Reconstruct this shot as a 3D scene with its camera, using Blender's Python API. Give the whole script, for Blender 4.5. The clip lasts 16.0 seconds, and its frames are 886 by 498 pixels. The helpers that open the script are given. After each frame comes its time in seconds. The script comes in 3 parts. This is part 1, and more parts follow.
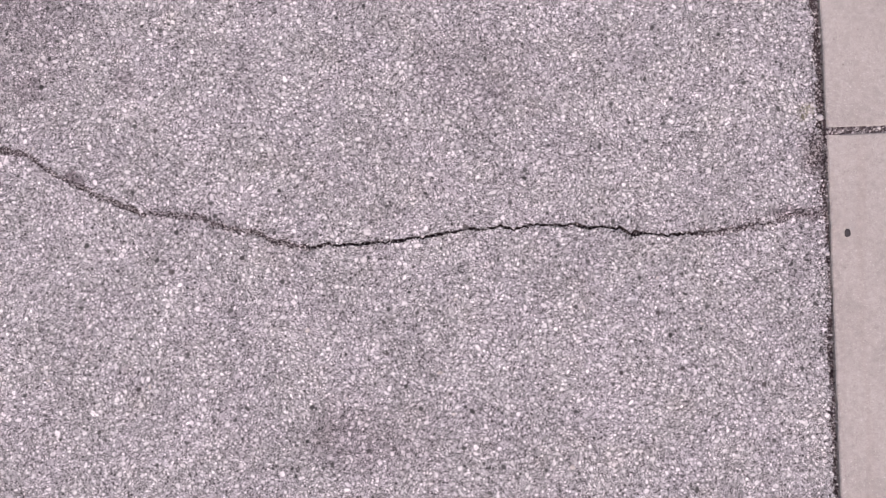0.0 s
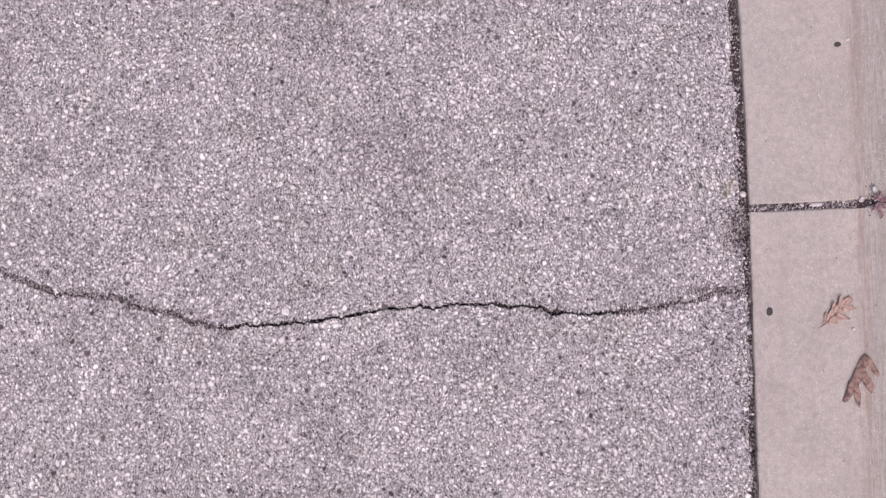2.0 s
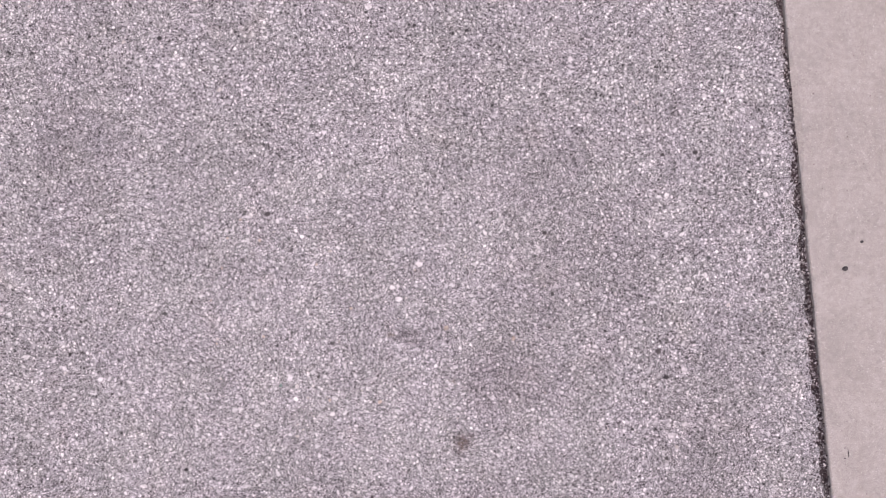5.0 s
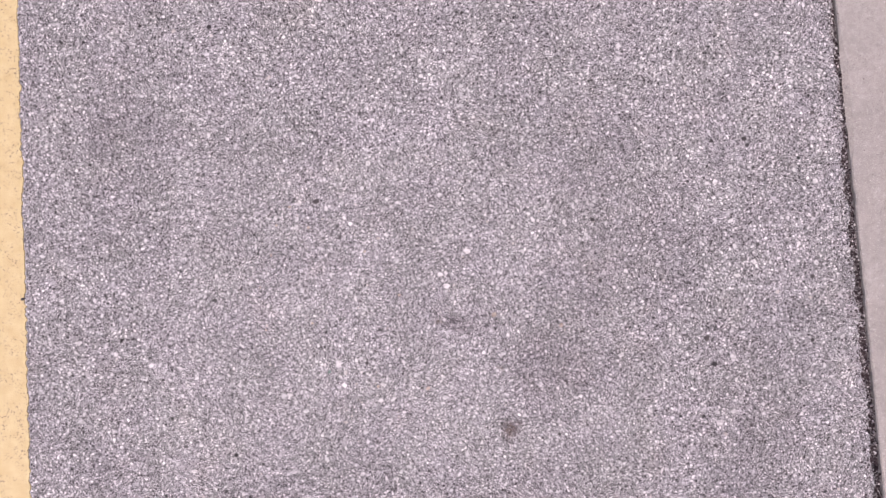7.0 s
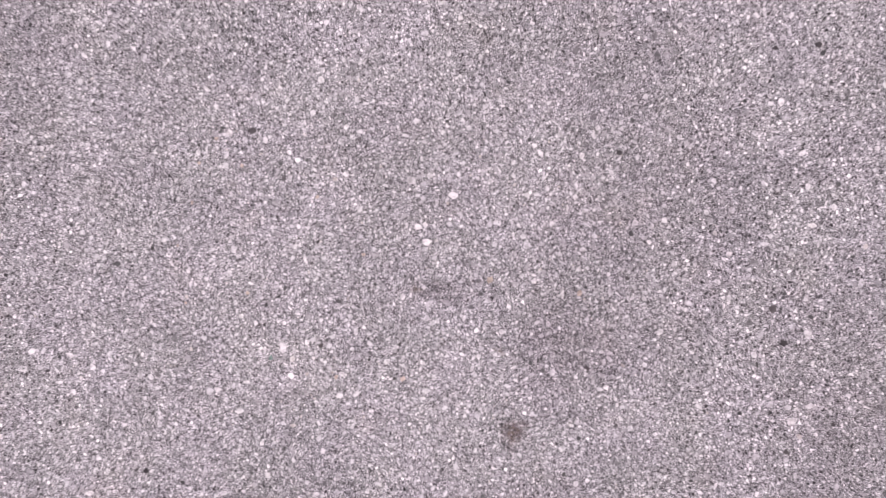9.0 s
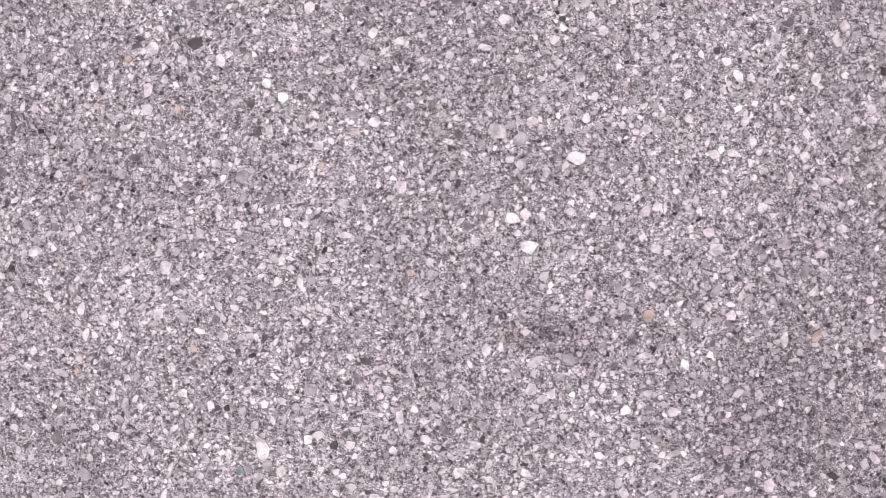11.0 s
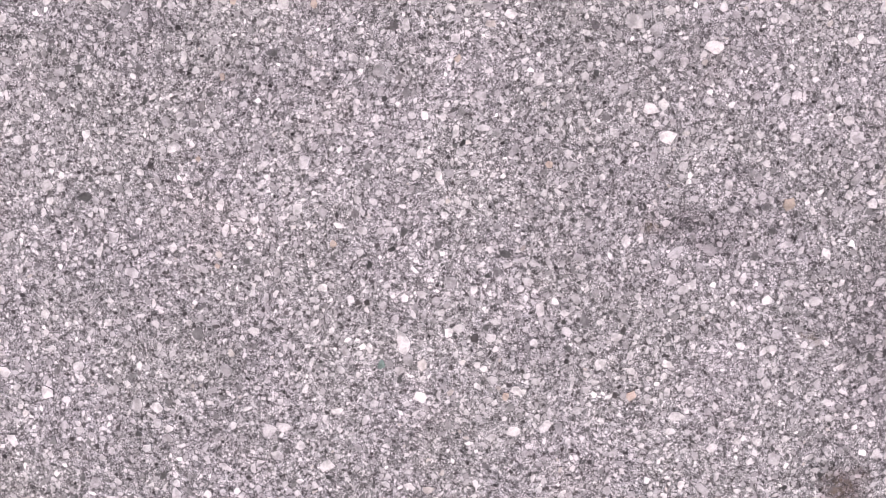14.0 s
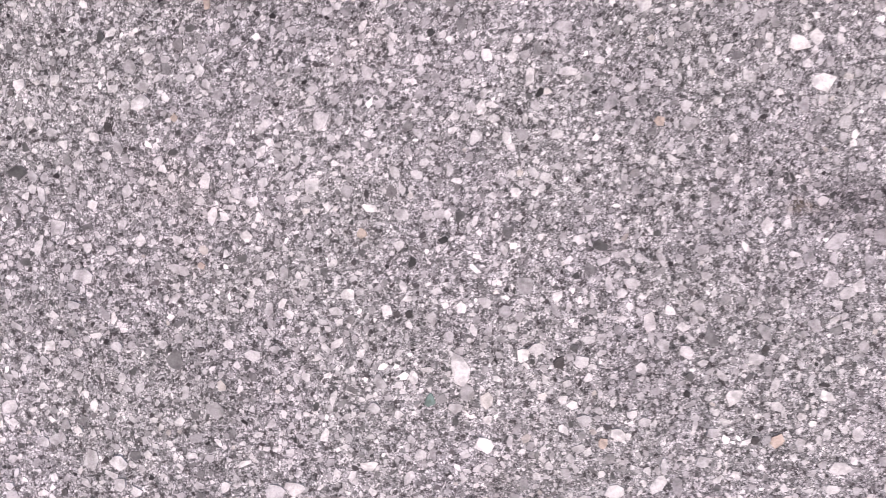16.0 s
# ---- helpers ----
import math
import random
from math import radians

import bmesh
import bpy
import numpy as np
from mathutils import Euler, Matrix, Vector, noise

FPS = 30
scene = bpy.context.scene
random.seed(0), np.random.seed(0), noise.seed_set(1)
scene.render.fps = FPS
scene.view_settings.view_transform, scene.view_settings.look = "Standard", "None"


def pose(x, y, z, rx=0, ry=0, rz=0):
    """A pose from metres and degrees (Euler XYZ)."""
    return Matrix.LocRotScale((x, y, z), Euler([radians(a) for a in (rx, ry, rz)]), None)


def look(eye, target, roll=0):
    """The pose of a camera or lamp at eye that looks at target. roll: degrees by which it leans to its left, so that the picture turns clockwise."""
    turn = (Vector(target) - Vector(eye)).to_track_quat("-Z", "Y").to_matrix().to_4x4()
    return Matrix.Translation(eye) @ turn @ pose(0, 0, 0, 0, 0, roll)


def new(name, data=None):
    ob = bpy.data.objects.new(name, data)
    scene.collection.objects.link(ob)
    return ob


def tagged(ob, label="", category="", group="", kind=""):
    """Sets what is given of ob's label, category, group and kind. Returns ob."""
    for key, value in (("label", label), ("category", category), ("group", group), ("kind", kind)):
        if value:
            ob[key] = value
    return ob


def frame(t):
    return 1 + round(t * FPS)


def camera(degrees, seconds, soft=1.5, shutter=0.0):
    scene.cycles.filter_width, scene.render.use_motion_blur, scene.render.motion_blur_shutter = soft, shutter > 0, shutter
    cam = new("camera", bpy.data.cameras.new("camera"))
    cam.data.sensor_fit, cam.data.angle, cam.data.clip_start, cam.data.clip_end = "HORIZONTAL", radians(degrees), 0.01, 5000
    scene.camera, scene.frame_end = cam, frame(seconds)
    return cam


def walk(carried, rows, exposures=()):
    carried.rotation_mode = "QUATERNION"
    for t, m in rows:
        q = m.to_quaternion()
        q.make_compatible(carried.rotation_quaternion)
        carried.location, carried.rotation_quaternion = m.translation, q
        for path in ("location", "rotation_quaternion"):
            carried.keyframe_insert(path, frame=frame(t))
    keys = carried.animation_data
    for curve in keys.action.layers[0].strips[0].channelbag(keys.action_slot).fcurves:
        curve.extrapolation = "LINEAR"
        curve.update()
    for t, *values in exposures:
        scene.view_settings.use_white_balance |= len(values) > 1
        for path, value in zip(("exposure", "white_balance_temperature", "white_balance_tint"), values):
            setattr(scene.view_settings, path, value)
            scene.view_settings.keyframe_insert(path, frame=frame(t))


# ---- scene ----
cam = camera(65.0, 16.0, soft=0.95, shutter=0.2)
PATH = [
    (0, -0.9045, -0.3585, 1.5921, 3.181, -0.264, -0.438),
    (0.5, -0.8366, -0.3241, 1.5893, 2.574, -0.464, -0.433),
    (1, -0.7529, -0.2899, 1.5860, 2.751, -0.427, -0.522),
    (1.5, -0.7070, -0.2509, 1.5911, 3.070, -0.583, -0.620),
    (2, -0.7259, -0.1696, 1.5885, 2.885, -0.526, -0.597),
    (2.5, -0.7634, 0.1521, 1.5940, 2.112, -0.401, -0.590),
    (3, -0.8085, 0.6254, 1.6165, 1.214, -0.505, -0.606),
    (3.5, -0.8420, 1.1179, 1.6164, 0.274, -0.542, -0.558),
    (4, -0.8957, 1.5145, 1.6303, 0.203, -0.817, -0.421),
    (4.5, -0.9261, 1.6449, 1.6272, 0.261, -0.455, -0.359),
    (5, -0.9656, 1.6676, 1.6043, 0.131, -0.341, -0.472),
    (5.2, -0.9930, 1.6691, 1.6039, 0.026, -0.459, -0.521),
    (7.3, -1.0519, 1.6275, 1.6108, 0.034, 0.592, -0.542),
    (7.5, -1.0451, 1.6168, 1.6148, 0.014, 0.390, -0.537),
    (8, -1.0294, 1.5861, 1.6207, -0.120, 0.451, -0.637),
    (8.2, -1.0273, 1.5722, 1.5770, 0.045, 0.438, -0.541),
    (10.3, -1.0792, 1.5057, 0.6646, 0.881, -0.750, -2.036),
    (10.5, -1.0947, 1.5252, 0.6442, 0.108, -0.482, -2.104),
    (11, -1.1426, 1.5550, 0.6428, 0.196, -0.380, -2.085),
    (11.5, -1.1636, 1.5635, 0.6392, 0.197, -0.287, -2.217),
    (12, -1.1648, 1.5494, 0.6400, 0.540, -0.024, -2.041),
    (12.5, -1.1438, 1.5467, 0.6476, 0.265, -0.445, -2.414),
    (13, -1.1804, 1.5137, 0.6535, 0.169, -0.356, -2.560),
    (13.5, -1.2271, 1.4824, 0.6391, 0.069, -0.142, -2.755),
    (14, -1.2704, 1.4634, 0.6402, 0.000, -0.001, -2.792),
    (14.5, -1.2703, 1.4405, 0.6164, -0.303, 0.157, -2.921),
    (15, -1.2846, 1.4475, 0.5464, -0.167, 0.177, -3.032),
    (15.5, -1.2817, 1.4659, 0.5089, 0.317, 0.164, -3.097),
    (16, -1.3178, 1.4561, 0.4620, 0.447, 0.022, -3.322),
]
walk(cam, [(t, pose(*place)) for t, *place in PATH],
     exposures=[(0.0, 0.80, 6600, 24.8), (2.5, 0.80, 6560, 25.2), (8.2, 0.80, 6560, 25.4), (10.3, 0.83, 6580, 22.2), (16.0, 0.83, 6600, 21.5)])

# ---- light: a bright overcast sky ----
SUN_UP, SUN_ROUND = radians(62), radians(186)
world = bpy.data.worlds.new("overcast_sky")
scene.world = world
world.use_nodes = True
sky = world.node_tree.nodes.new("ShaderNodeTexSky")
sky.sky_type, sky.sun_disc = "NISHITA", False
sky.sun_elevation, sky.sun_rotation = SUN_UP, SUN_ROUND
sky.air_density, sky.dust_density, sky.ozone_density = 1.0, 6.0, 1.0
world.node_tree.nodes["Background"].inputs["Strength"].default_value = 0.13
world.node_tree.links.new(sky.outputs[0], world.node_tree.nodes["Background"].inputs["Color"])
sun_data = bpy.data.lights.new("sun", "SUN")
sun_data.energy, sun_data.angle, sun_data.color = 1.1, radians(40), (1.0, 0.95, 0.9)
sun = new("sun", sun_data)
sun.matrix_world = look((3 * math.sin(SUN_ROUND), 3 * math.cos(SUN_ROUND), 5), (0, 0, 0))


# ---- material tools ----
class Nodes:
    """A node tree with short calls."""

    def __init__(self, name):
        self.mat = bpy.data.materials.new(name)
        self.mat.use_nodes = True
        self.tree = self.mat.node_tree
        self.bsdf = self.tree.nodes["Principled BSDF"]
        self.pos = self.tree.nodes.new("ShaderNodeNewGeometry").outputs["Position"]

    def add(self, kind, ins=(), operation="", feature="", blend=""):
        node = self.tree.nodes.new(kind)
        if operation:
            node.operation = operation
        if feature:
            node.feature = feature
        if blend:
            node.data_type, node.blend_type = "RGBA", blend
        for key, value in dict(ins).items():
            self.put(node.inputs[key], value)
        return node

    def put(self, socket, value):
        if isinstance(value, bpy.types.NodeSocket):
            self.tree.links.new(value, socket)
        else:
            socket.default_value = value

    def math(self, op, a, b=0.0, c=0.0):
        return self.add("ShaderNodeMath", {0: a, 1: b, 2: c}, operation=op).outputs[0]

    def noise(self, scale, detail=3.0, rough=0.55, vec=None):
        return self.add("ShaderNodeTexNoise", {"Vector": vec or self.pos, "Scale": scale, "Detail": detail, "Roughness": rough}).outputs["Fac"]

    def voronoi(self, scale, feature="F1", vec=None):
        return self.add("ShaderNodeTexVoronoi", {"Vector": vec or self.pos, "Scale": scale}, feature=feature)

    def ramp(self, fac, stops, mode="LINEAR"):
        node = self.add("ShaderNodeValToRGB", {"Fac": fac})
        node.color_ramp.interpolation = mode
        els = node.color_ramp.elements
        while len(els) < len(stops):
            els.new(0.5)
        for el, (at, col) in zip(els, stops):
            el.position = at
            el.color = (*col, 1) if isinstance(col, tuple) else (col, col, col, 1)
        return node.outputs["Color"]

    def span(self, value, a, b, lo=0.0, hi=1.0):
        node = self.add("ShaderNodeMapRange", {0: value, 1: a, 2: b, 3: lo, 4: hi})
        node.interpolation_type = "SMOOTHSTEP"
        return node.outputs[0]

    def mix(self, fac, a, b, mode="MIX"):
        node = self.add("ShaderNodeMix", blend=mode)
        self.put(node.inputs[0], fac)
        self.put(node.inputs[6], (*a, 1) if isinstance(a, tuple) else a)
        self.put(node.inputs[7], (*b, 1) if isinstance(b, tuple) else b)
        return node.outputs[2]

    def bump(self, height, distance, strength=1.0):
        node = self.add("ShaderNodeBump", {"Height": height, "Distance": distance, "Strength": strength})
        self.put(self.bsdf.inputs["Normal"], node.outputs[0])

    def done(self, color, rough=0.8, spec=0.3):
        self.put(self.bsdf.inputs["Base Color"], color)
        self.put(self.bsdf.inputs["Roughness"], rough)
        self.put(self.bsdf.inputs["Specular IOR Level"], spec)
        return self.mat


# oil and dirt marks and painted-in edge shade on the road: place, half sizes along x and y, strength
# ovals at x -1.88 and -0.70: partly stain, partly edge shade painted in
STAINS_AND_SHADE = [(-0.918, 1.228, 0.022, 0.030, 0.55), (-0.83, 1.35, 0.10, 0.11, 0.22), (-0.70, 1.60, 0.20, 0.34, 0.13),
          (-0.36, 1.24, 0.14, 0.20, 0.13), (-1.64, 0.13, 0.03, 0.03, 0.32), (-1.86, 0.10, 0.05, 0.04, 0.26), (-0.83, 0.14, 0.16, 0.12, 0.2), (-1.0, 0.42, 0.12, 0.18, 0.13), (-1.88, 0.45, 0.22, 0.42, 0.24), (-0.65, 0.55, 0.2, 0.10, 0.1),
          (-1.07, -0.70, 0.16, 0.08, 0.3), (-0.79, 0.74, 0.035, 0.03, 0.4), (-0.85, 0.93, 0.10, 0.20, 0.12),
          (-0.035, -0.05, 0.045, 0.06, 0.32), (-1.745, -0.10, 0.03, 0.018, 0.6), (-1.80, 1.90, 0.14, 0.25, 0.09), (-0.09, -0.197, 0.07, 0.012, 0.5),
          (-1.04, 1.475, 0.05, 0.025, 0.25)]
# tan and brown earth rubbed into the stone: place, reach, strength
EARTH = [(-0.918, 1.228, 0.028, 0.75, (0.115, 0.085, 0.06)), (-1.549, 1.499, 0.012, 0.5, (0.20, 0.155, 0.10)), (-0.932, 1.360, 0.014, 0.35, (0.20, 0.155, 0.10)),
         (-1.073, 1.474, 0.012, 0.35, (0.20, 0.155, 0.10)), (-0.046, 0.040, 0.022, 0.5, (0.25, 0.24, 0.14)), (-0.79, 0.74, 0.03, 0.3, (0.115, 0.085, 0.06))]


def weather_and_shade(n, color):
    """Broad wear, tan dust, oil marks and painted edge shade, laid over a road colour."""
    warp = n.add("ShaderNodeTexNoise", {"Vector": n.pos, "Scale": 14.0, "Detail": 4.0, "Roughness": 0.6}).outputs["Color"]
    off = n.add("ShaderNodeVectorMath", {0: warp, 1: (0.5, 0.5, 0.5)}, operation="SUBTRACT").outputs[0]
    off = n.add("ShaderNodeVectorMath", {0: off, "Scale": 0.10}, operation="SCALE").outputs[0]
    at = n.add("ShaderNodeVectorMath", {0: n.pos, 1: off}, operation="ADD").outputs[0]
    dark = 0.0
    for x, y, a, b, s in STAINS_AND_SHADE:
        d = n.add("ShaderNodeVectorMath", {0: at, 1: (x, y, 0)}, operation="SUBTRACT").outputs[0]
        d = n.add("ShaderNodeVectorMath", {0: d, 1: (1 / a, 1 / b, 0)}, operation="MULTIPLY").outputs[0]
        d = n.add("ShaderNodeVectorMath", {0: d}, operation="LENGTH").outputs["Value"]
        dark = n.math("ADD", dark, n.span(d, 0.35, 1.35, s, 0.0))
    dark = n.math("MULTIPLY", n.math("MINIMUM", dark, 0.85), n.span(n.noise(70.0, 4.0, 0.7), 0.3, 0.6, 0.45, 1.15))
    blotch = n.span(n.noise(5.0, 4.0, 0.6), 0.3, 0.72, 0.90, 1.10)
    blotch = n.math("MULTIPLY", blotch, n.span(n.noise(26.0, 4.0, 0.65), 0.28, 0.72, 0.87, 1.11))
    blotch = n.math("MULTIPLY", blotch, n.span(n.noise(110.0, 3.0, 0.6), 0.32, 0.60, 0.66, 1.13))
    color = n.mix(n.span(n.noise(9.0, 3.0), 0.55, 0.75, 0.0, 0.12), color, (1.12, 1.02, 0.82), "MULTIPLY")
    color = n.mix(n.span(n.noise(8.5, 4.0, 0.65), 0.40, 0.60), n.mix(1.0, color, (1.005, 0.992, 1.008), "MULTIPLY"), n.mix(1.0, color, (1.0, 1.003, 0.993), "MULTIPLY"))
    keep = [n.math("MULTIPLY", blotch, n.math("MULTIPLY_ADD", dark, -k, 1.0)) for k in (0.93, 1.0, 0.97)]
    grey = n.add("ShaderNodeCombineColor", {0: keep[0], 1: keep[1], 2: keep[2]}).outputs[0]
    color = n.mix(1.0, color, grey, "MULTIPLY")
    patchy = n.span(n.noise(190.0, 4.0, 0.7), 0.40, 0.56, 0.1, 1.0)
    for x, y, reach, strength, tint in EARTH:
        d = n.add("ShaderNodeVectorMath", {0: at, 1: (x, y, 0)}, operation="SUBTRACT").outputs[0]
        d = n.add("ShaderNodeVectorMath", {0: d}, operation="LENGTH").outputs["Value"]
        clay = n.math("MULTIPLY", n.span(d, 0.002, reach, strength, 0.0), patchy)
        color = n.mix(clay, color, tint)
    return color


def asphalt_material():
    n = Nodes("worn_asphalt")
    jig = n.add("ShaderNodeTexNoise", {"Vector": n.pos, "Scale": 520.0, "Detail": 3.0, "Roughness": 0.6}).outputs["Color"]
    jig = n.add("ShaderNodeVectorMath", {0: jig, 1: (0.5, 0.5, 0.5)}, operation="SUBTRACT").outputs[0]
    jig = n.add("ShaderNodeVectorMath", {0: jig, "Scale": 0.0034}, operation="SCALE").outputs[0]
    at = n.add("ShaderNodeVectorMath", {0: n.pos, 1: jig}, operation="ADD").outputs[0]
    fine, mid = n.voronoi(680.0, "F1", at), n.voronoi(360.0, "F1", at)
    ef, em = n.voronoi(680.0, "DISTANCE_TO_EDGE", at), n.voronoi(360.0, "DISTANCE_TO_EDGE", at)
    shades = [(0.0, 0.04), (0.2, 0.12), (0.45, (0.285, 0.281, 0.285)), (0.75, (0.43, 0.422, 0.426)), (1.0, (0.58, 0.567, 0.567))]
    pick = lambda v: n.add("ShaderNodeSeparateColor", {0: v.outputs["Color"]}).outputs[0]
    film = n.ramp(n.noise(260.0, 3.0, 0.7), [(0.38, (0.03, 0.026, 0.029)), (0.64, (0.16, 0.153, 0.157))])
    cf = n.mix(n.span(ef.outputs["Distance"], 0.0, 0.16), film, n.ramp(pick(fine), shades))
    cm = n.mix(n.span(em.outputs["Distance"], 0.0, 0.13), film, n.ramp(pick(mid), shades))
    color = n.mix(n.span(n.noise(420.0, 1.0), 0.45, 0.55), cf, cm)
    color = n.mix(n.span(n.noise(165.0, 4.0, 0.72), 0.55, 0.63, 0.0, 0.88), color, (0.035, 0.028, 0.03))
    n.bump(n.math("ADD", em.outputs["Distance"], n.noise(900.0, 2.0)), 0.0012, 0.8)
    return n.done(weather_and_shade(n, color), 0.85, 0.25)


def stone_material(name, stops, single):
    """Crushed stone: single stones take their shade from the object, joined ones from the island."""
    n = Nodes(name)
    pick = n.add("ShaderNodeObjectInfo").outputs["Random"] if single else n.pos.node.outputs["Random Per Island"]
    color = n.ramp(pick, stops)
    color = n.mix(n.span(n.noise(620.0, 4.0, 0.7), 0.38, 0.66, 0.0, 0.55), color, n.mix(1.0, color, (0.62, 0.60, 0.60), "MULTIPLY"))
    color = n.mix(n.span(n.noise(230.0, 3.0, 0.6), 0.35, 0.65, 0.0, 0.35), color, n.mix(1.0, color, (1.22, 1.2, 1.18), "MULTIPLY"))
    n.bump(n.noise(1500.0, 3.0), 0.0004, 0.6)
    return n.done(weather_and_shade(n, color), 0.75, 0.2)


def concrete_material():
    n = Nodes("gutter_concrete")
    streak_at = n.add("ShaderNodeMapping", {"Vector": n.pos, "Scale": (1.0, 0.06, 1.0)}).outputs[0]
    tone = n.ramp(n.noise(6.0, 5.0, 0.6), [(0.25, (0.243, 0.229, 0.211)), (0.55, (0.289, 0.271, 0.252)), (0.8, (0.320, 0.301, 0.278))])
    tone = n.mix(n.span(n.noise(160.0, 3.0, 0.6, streak_at), 0.3, 0.75, 0.0, 0.13), tone, (0.235, 0.21, 0.195))
    tone = n.mix(n.span(n.noise(300.0, 4.0, 0.85), 0.42, 0.62, 0.0, 0.55), tone, (0.18, 0.163, 0.15))
    pale = n.span(n.noise(240.0, 3.0, 0.65), 0.60, 0.69, 0.0, 0.65)
    tone = n.mix(pale, tone, (0.47, 0.45, 0.42))
    hole = n.math("MULTIPLY", n.span(n.noise(330.0, 2.0, 0.5), 0.615, 0.66), n.span(n.noise(25.0, 3.0), 0.42, 0.66, 0.05, 1.0))
    tone = n.mix(n.math("MULTIPLY", hole, 0.6), tone, (0.09, 0.075, 0.07))
    grime = n.span(n.noise(22.0, 4.0, 0.65, streak_at), 0.5, 0.75, 0.0, 0.22)
    tone = n.mix(grime, tone, (0.20, 0.16, 0.14))
    place = n.add("ShaderNodeSeparateXYZ", {0: n.pos}).outputs
    band = n.span(n.math("ABSOLUTE", n.math("SUBTRACT", place[0], 0.247)), 0.0, 0.022, 0.5, 0.0)
    band = n.math("MULTIPLY", band, n.math("MULTIPLY", n.span(place[1], 0.5, 0.9, 1.0, 0.0), n.span(n.noise(60.0, 4.0, 0.7, streak_at), 0.35, 0.6, 0.3, 1.0)))
    tone = n.mix(band, tone, (0.17, 0.125, 0.105))
    tone = n.mix(1.0, tone, n.ramp(n.noise(620.0, 3.0, 0.8), [(0.32, 0.76), (0.5, 1.0), (0.68, 1.22)]), "MULTIPLY")
    tone = n.mix(1.0, tone, n.ramp(n.noise(75.0, 5.0, 0.75), [(0.3, 0.84), (0.7, 1.13)]), "MULTIPLY")
    cell = n.voronoi(52.0)
    size = n.span(n.add("ShaderNodeSeparateColor", {0: cell.outputs["Color"]}).outputs[0], 0.5, 1.0, 0.0, 0.13)
    pore = n.span(n.math("SUBTRACT", size, cell.outputs["Distance"]), 0.0, 0.05)
    pore = n.math("MULTIPLY", pore, n.span(n.noise(9.0, 3.0), 0.35, 0.6, 0.25, 0.9))
    tone = n.mix(pore, tone, (0.085, 0.068, 0.062))
    combed = n.math("MULTIPLY", n.span(place[0], 0.20, 0.27), n.span(n.noise(210.0, 3.0, 0.75, streak_at), 0.36, 0.64, -0.2, 0.2))
    tone = n.mix(n.math("MAXIMUM", combed, 0.0), tone, (0.17, 0.14, 0.125))
    tone = n.mix(n.math("MAXIMUM", n.math("MULTIPLY", combed, -1.0), 0.0), tone, (0.43, 0.40, 0.37))
    height = n.math("SUBTRACT", n.noise(500.0, 3.0, 0.65), n.math("MULTIPLY", hole, 2.0))
    n.bump(height, 0.0008, 0.7)
    return n.done(tone, 0.88, 0.25)


def paint_material():
    n = Nodes("yellow_road_paint")
    across = n.add("ShaderNodeMapping", {"Vector": n.pos, "Scale": (0.12, 1.0, 1.0)}).outputs[0]
    tone = n.ramp(n.noise(35.0, 4.0), [(0.3, (0.405, 0.315, 0.155)), (0.7, (0.455, 0.37, 0.20))])
    tone = n.mix(n.span(n.noise(260.0, 3.0, 0.6, across), 0.55, 0.8, 0.0, 0.4), tone, (0.34, 0.255, 0.14))
    specks = n.math("MULTIPLY", n.span(n.noise(210.0, 3.0, 0.7), 0.575, 0.63), n.span(n.noise(24.0, 3.0), 0.40, 0.58))
    tone = n.mix(specks, tone, (0.16, 0.12, 0.08))
    n.bump(n.noise(300.0, 3.0), 0.0008, 0.6)
    return n.done(tone, 0.6, 0.4)


def plain_material(name, a, b, scale=120.0, rough=0.85, bump=0.0006):
    n = Nodes(name)
    tone = n.mix(n.span(n.noise(scale, 4.0, 0.65), 0.3, 0.7), a, b)
    n.bump(n.noise(scale * 4, 3.0), bump, 0.7)
    return n.done(tone, rough, 0.3)


asphalt = asphalt_material()
COARSE_STOPS = [(0.0, 0.04), (0.03, 0.10), (0.08, (0.22, 0.216, 0.22)), (0.25, (0.31, 0.304, 0.308)), (0.52, (0.385, 0.377, 0.379)), (0.82, (0.47, 0.461, 0.46)),
                (0.955, (0.51, 0.499, 0.496)), (0.96, (0.36, 0.335, 0.31)), (0.968, (0.38, 0.355, 0.33)), (0.973, (0.57, 0.557, 0.55))]
CHIP_STOPS = [(0.0, 0.06), (0.10, 0.13), (0.24, (0.21, 0.206, 0.21)), (0.50, (0.345, 0.34, 0.344)), (0.80, (0.44, 0.43, 0.43)), (1.0, (0.56, 0.547, 0.542))]
coarse_mat = stone_material("coarse_stone", COARSE_STOPS, False)
wide_mat = stone_material("mixed_stone", [(0.0, 0.025), (0.09, 0.08), (0.20, (0.20, 0.196, 0.20)), (0.45, (0.36, 0.353, 0.356)), (0.75, (0.53, 0.519, 0.517)), (1.0, (0.68, 0.667, 0.66))], False)
far_mat = stone_material("pale_coarse_stone", [(0.0, 0.03), (0.08, 0.08), (0.12, (0.25, 0.245, 0.248)), (0.55, (0.42, 0.412, 0.41)), (1.0, (0.58, 0.567, 0.562))], False)
dark_chip_mat = stone_material("dark_chips", [(0.0, (0.018, 0.015, 0.017)), (0.7, (0.06, 0.054, 0.057)), (1.0, (0.14, 0.132, 0.136))], False)
fine_chip_mat = stone_material("fine_stone_chips", [(0.0, 0.13), (0.25, (0.25, 0.245, 0.249)), (0.70, (0.38, 0.373, 0.376)), (1.0, (0.49, 0.479, 0.478))], False)
chip_mat = stone_material("stone_chips", CHIP_STOPS, False)
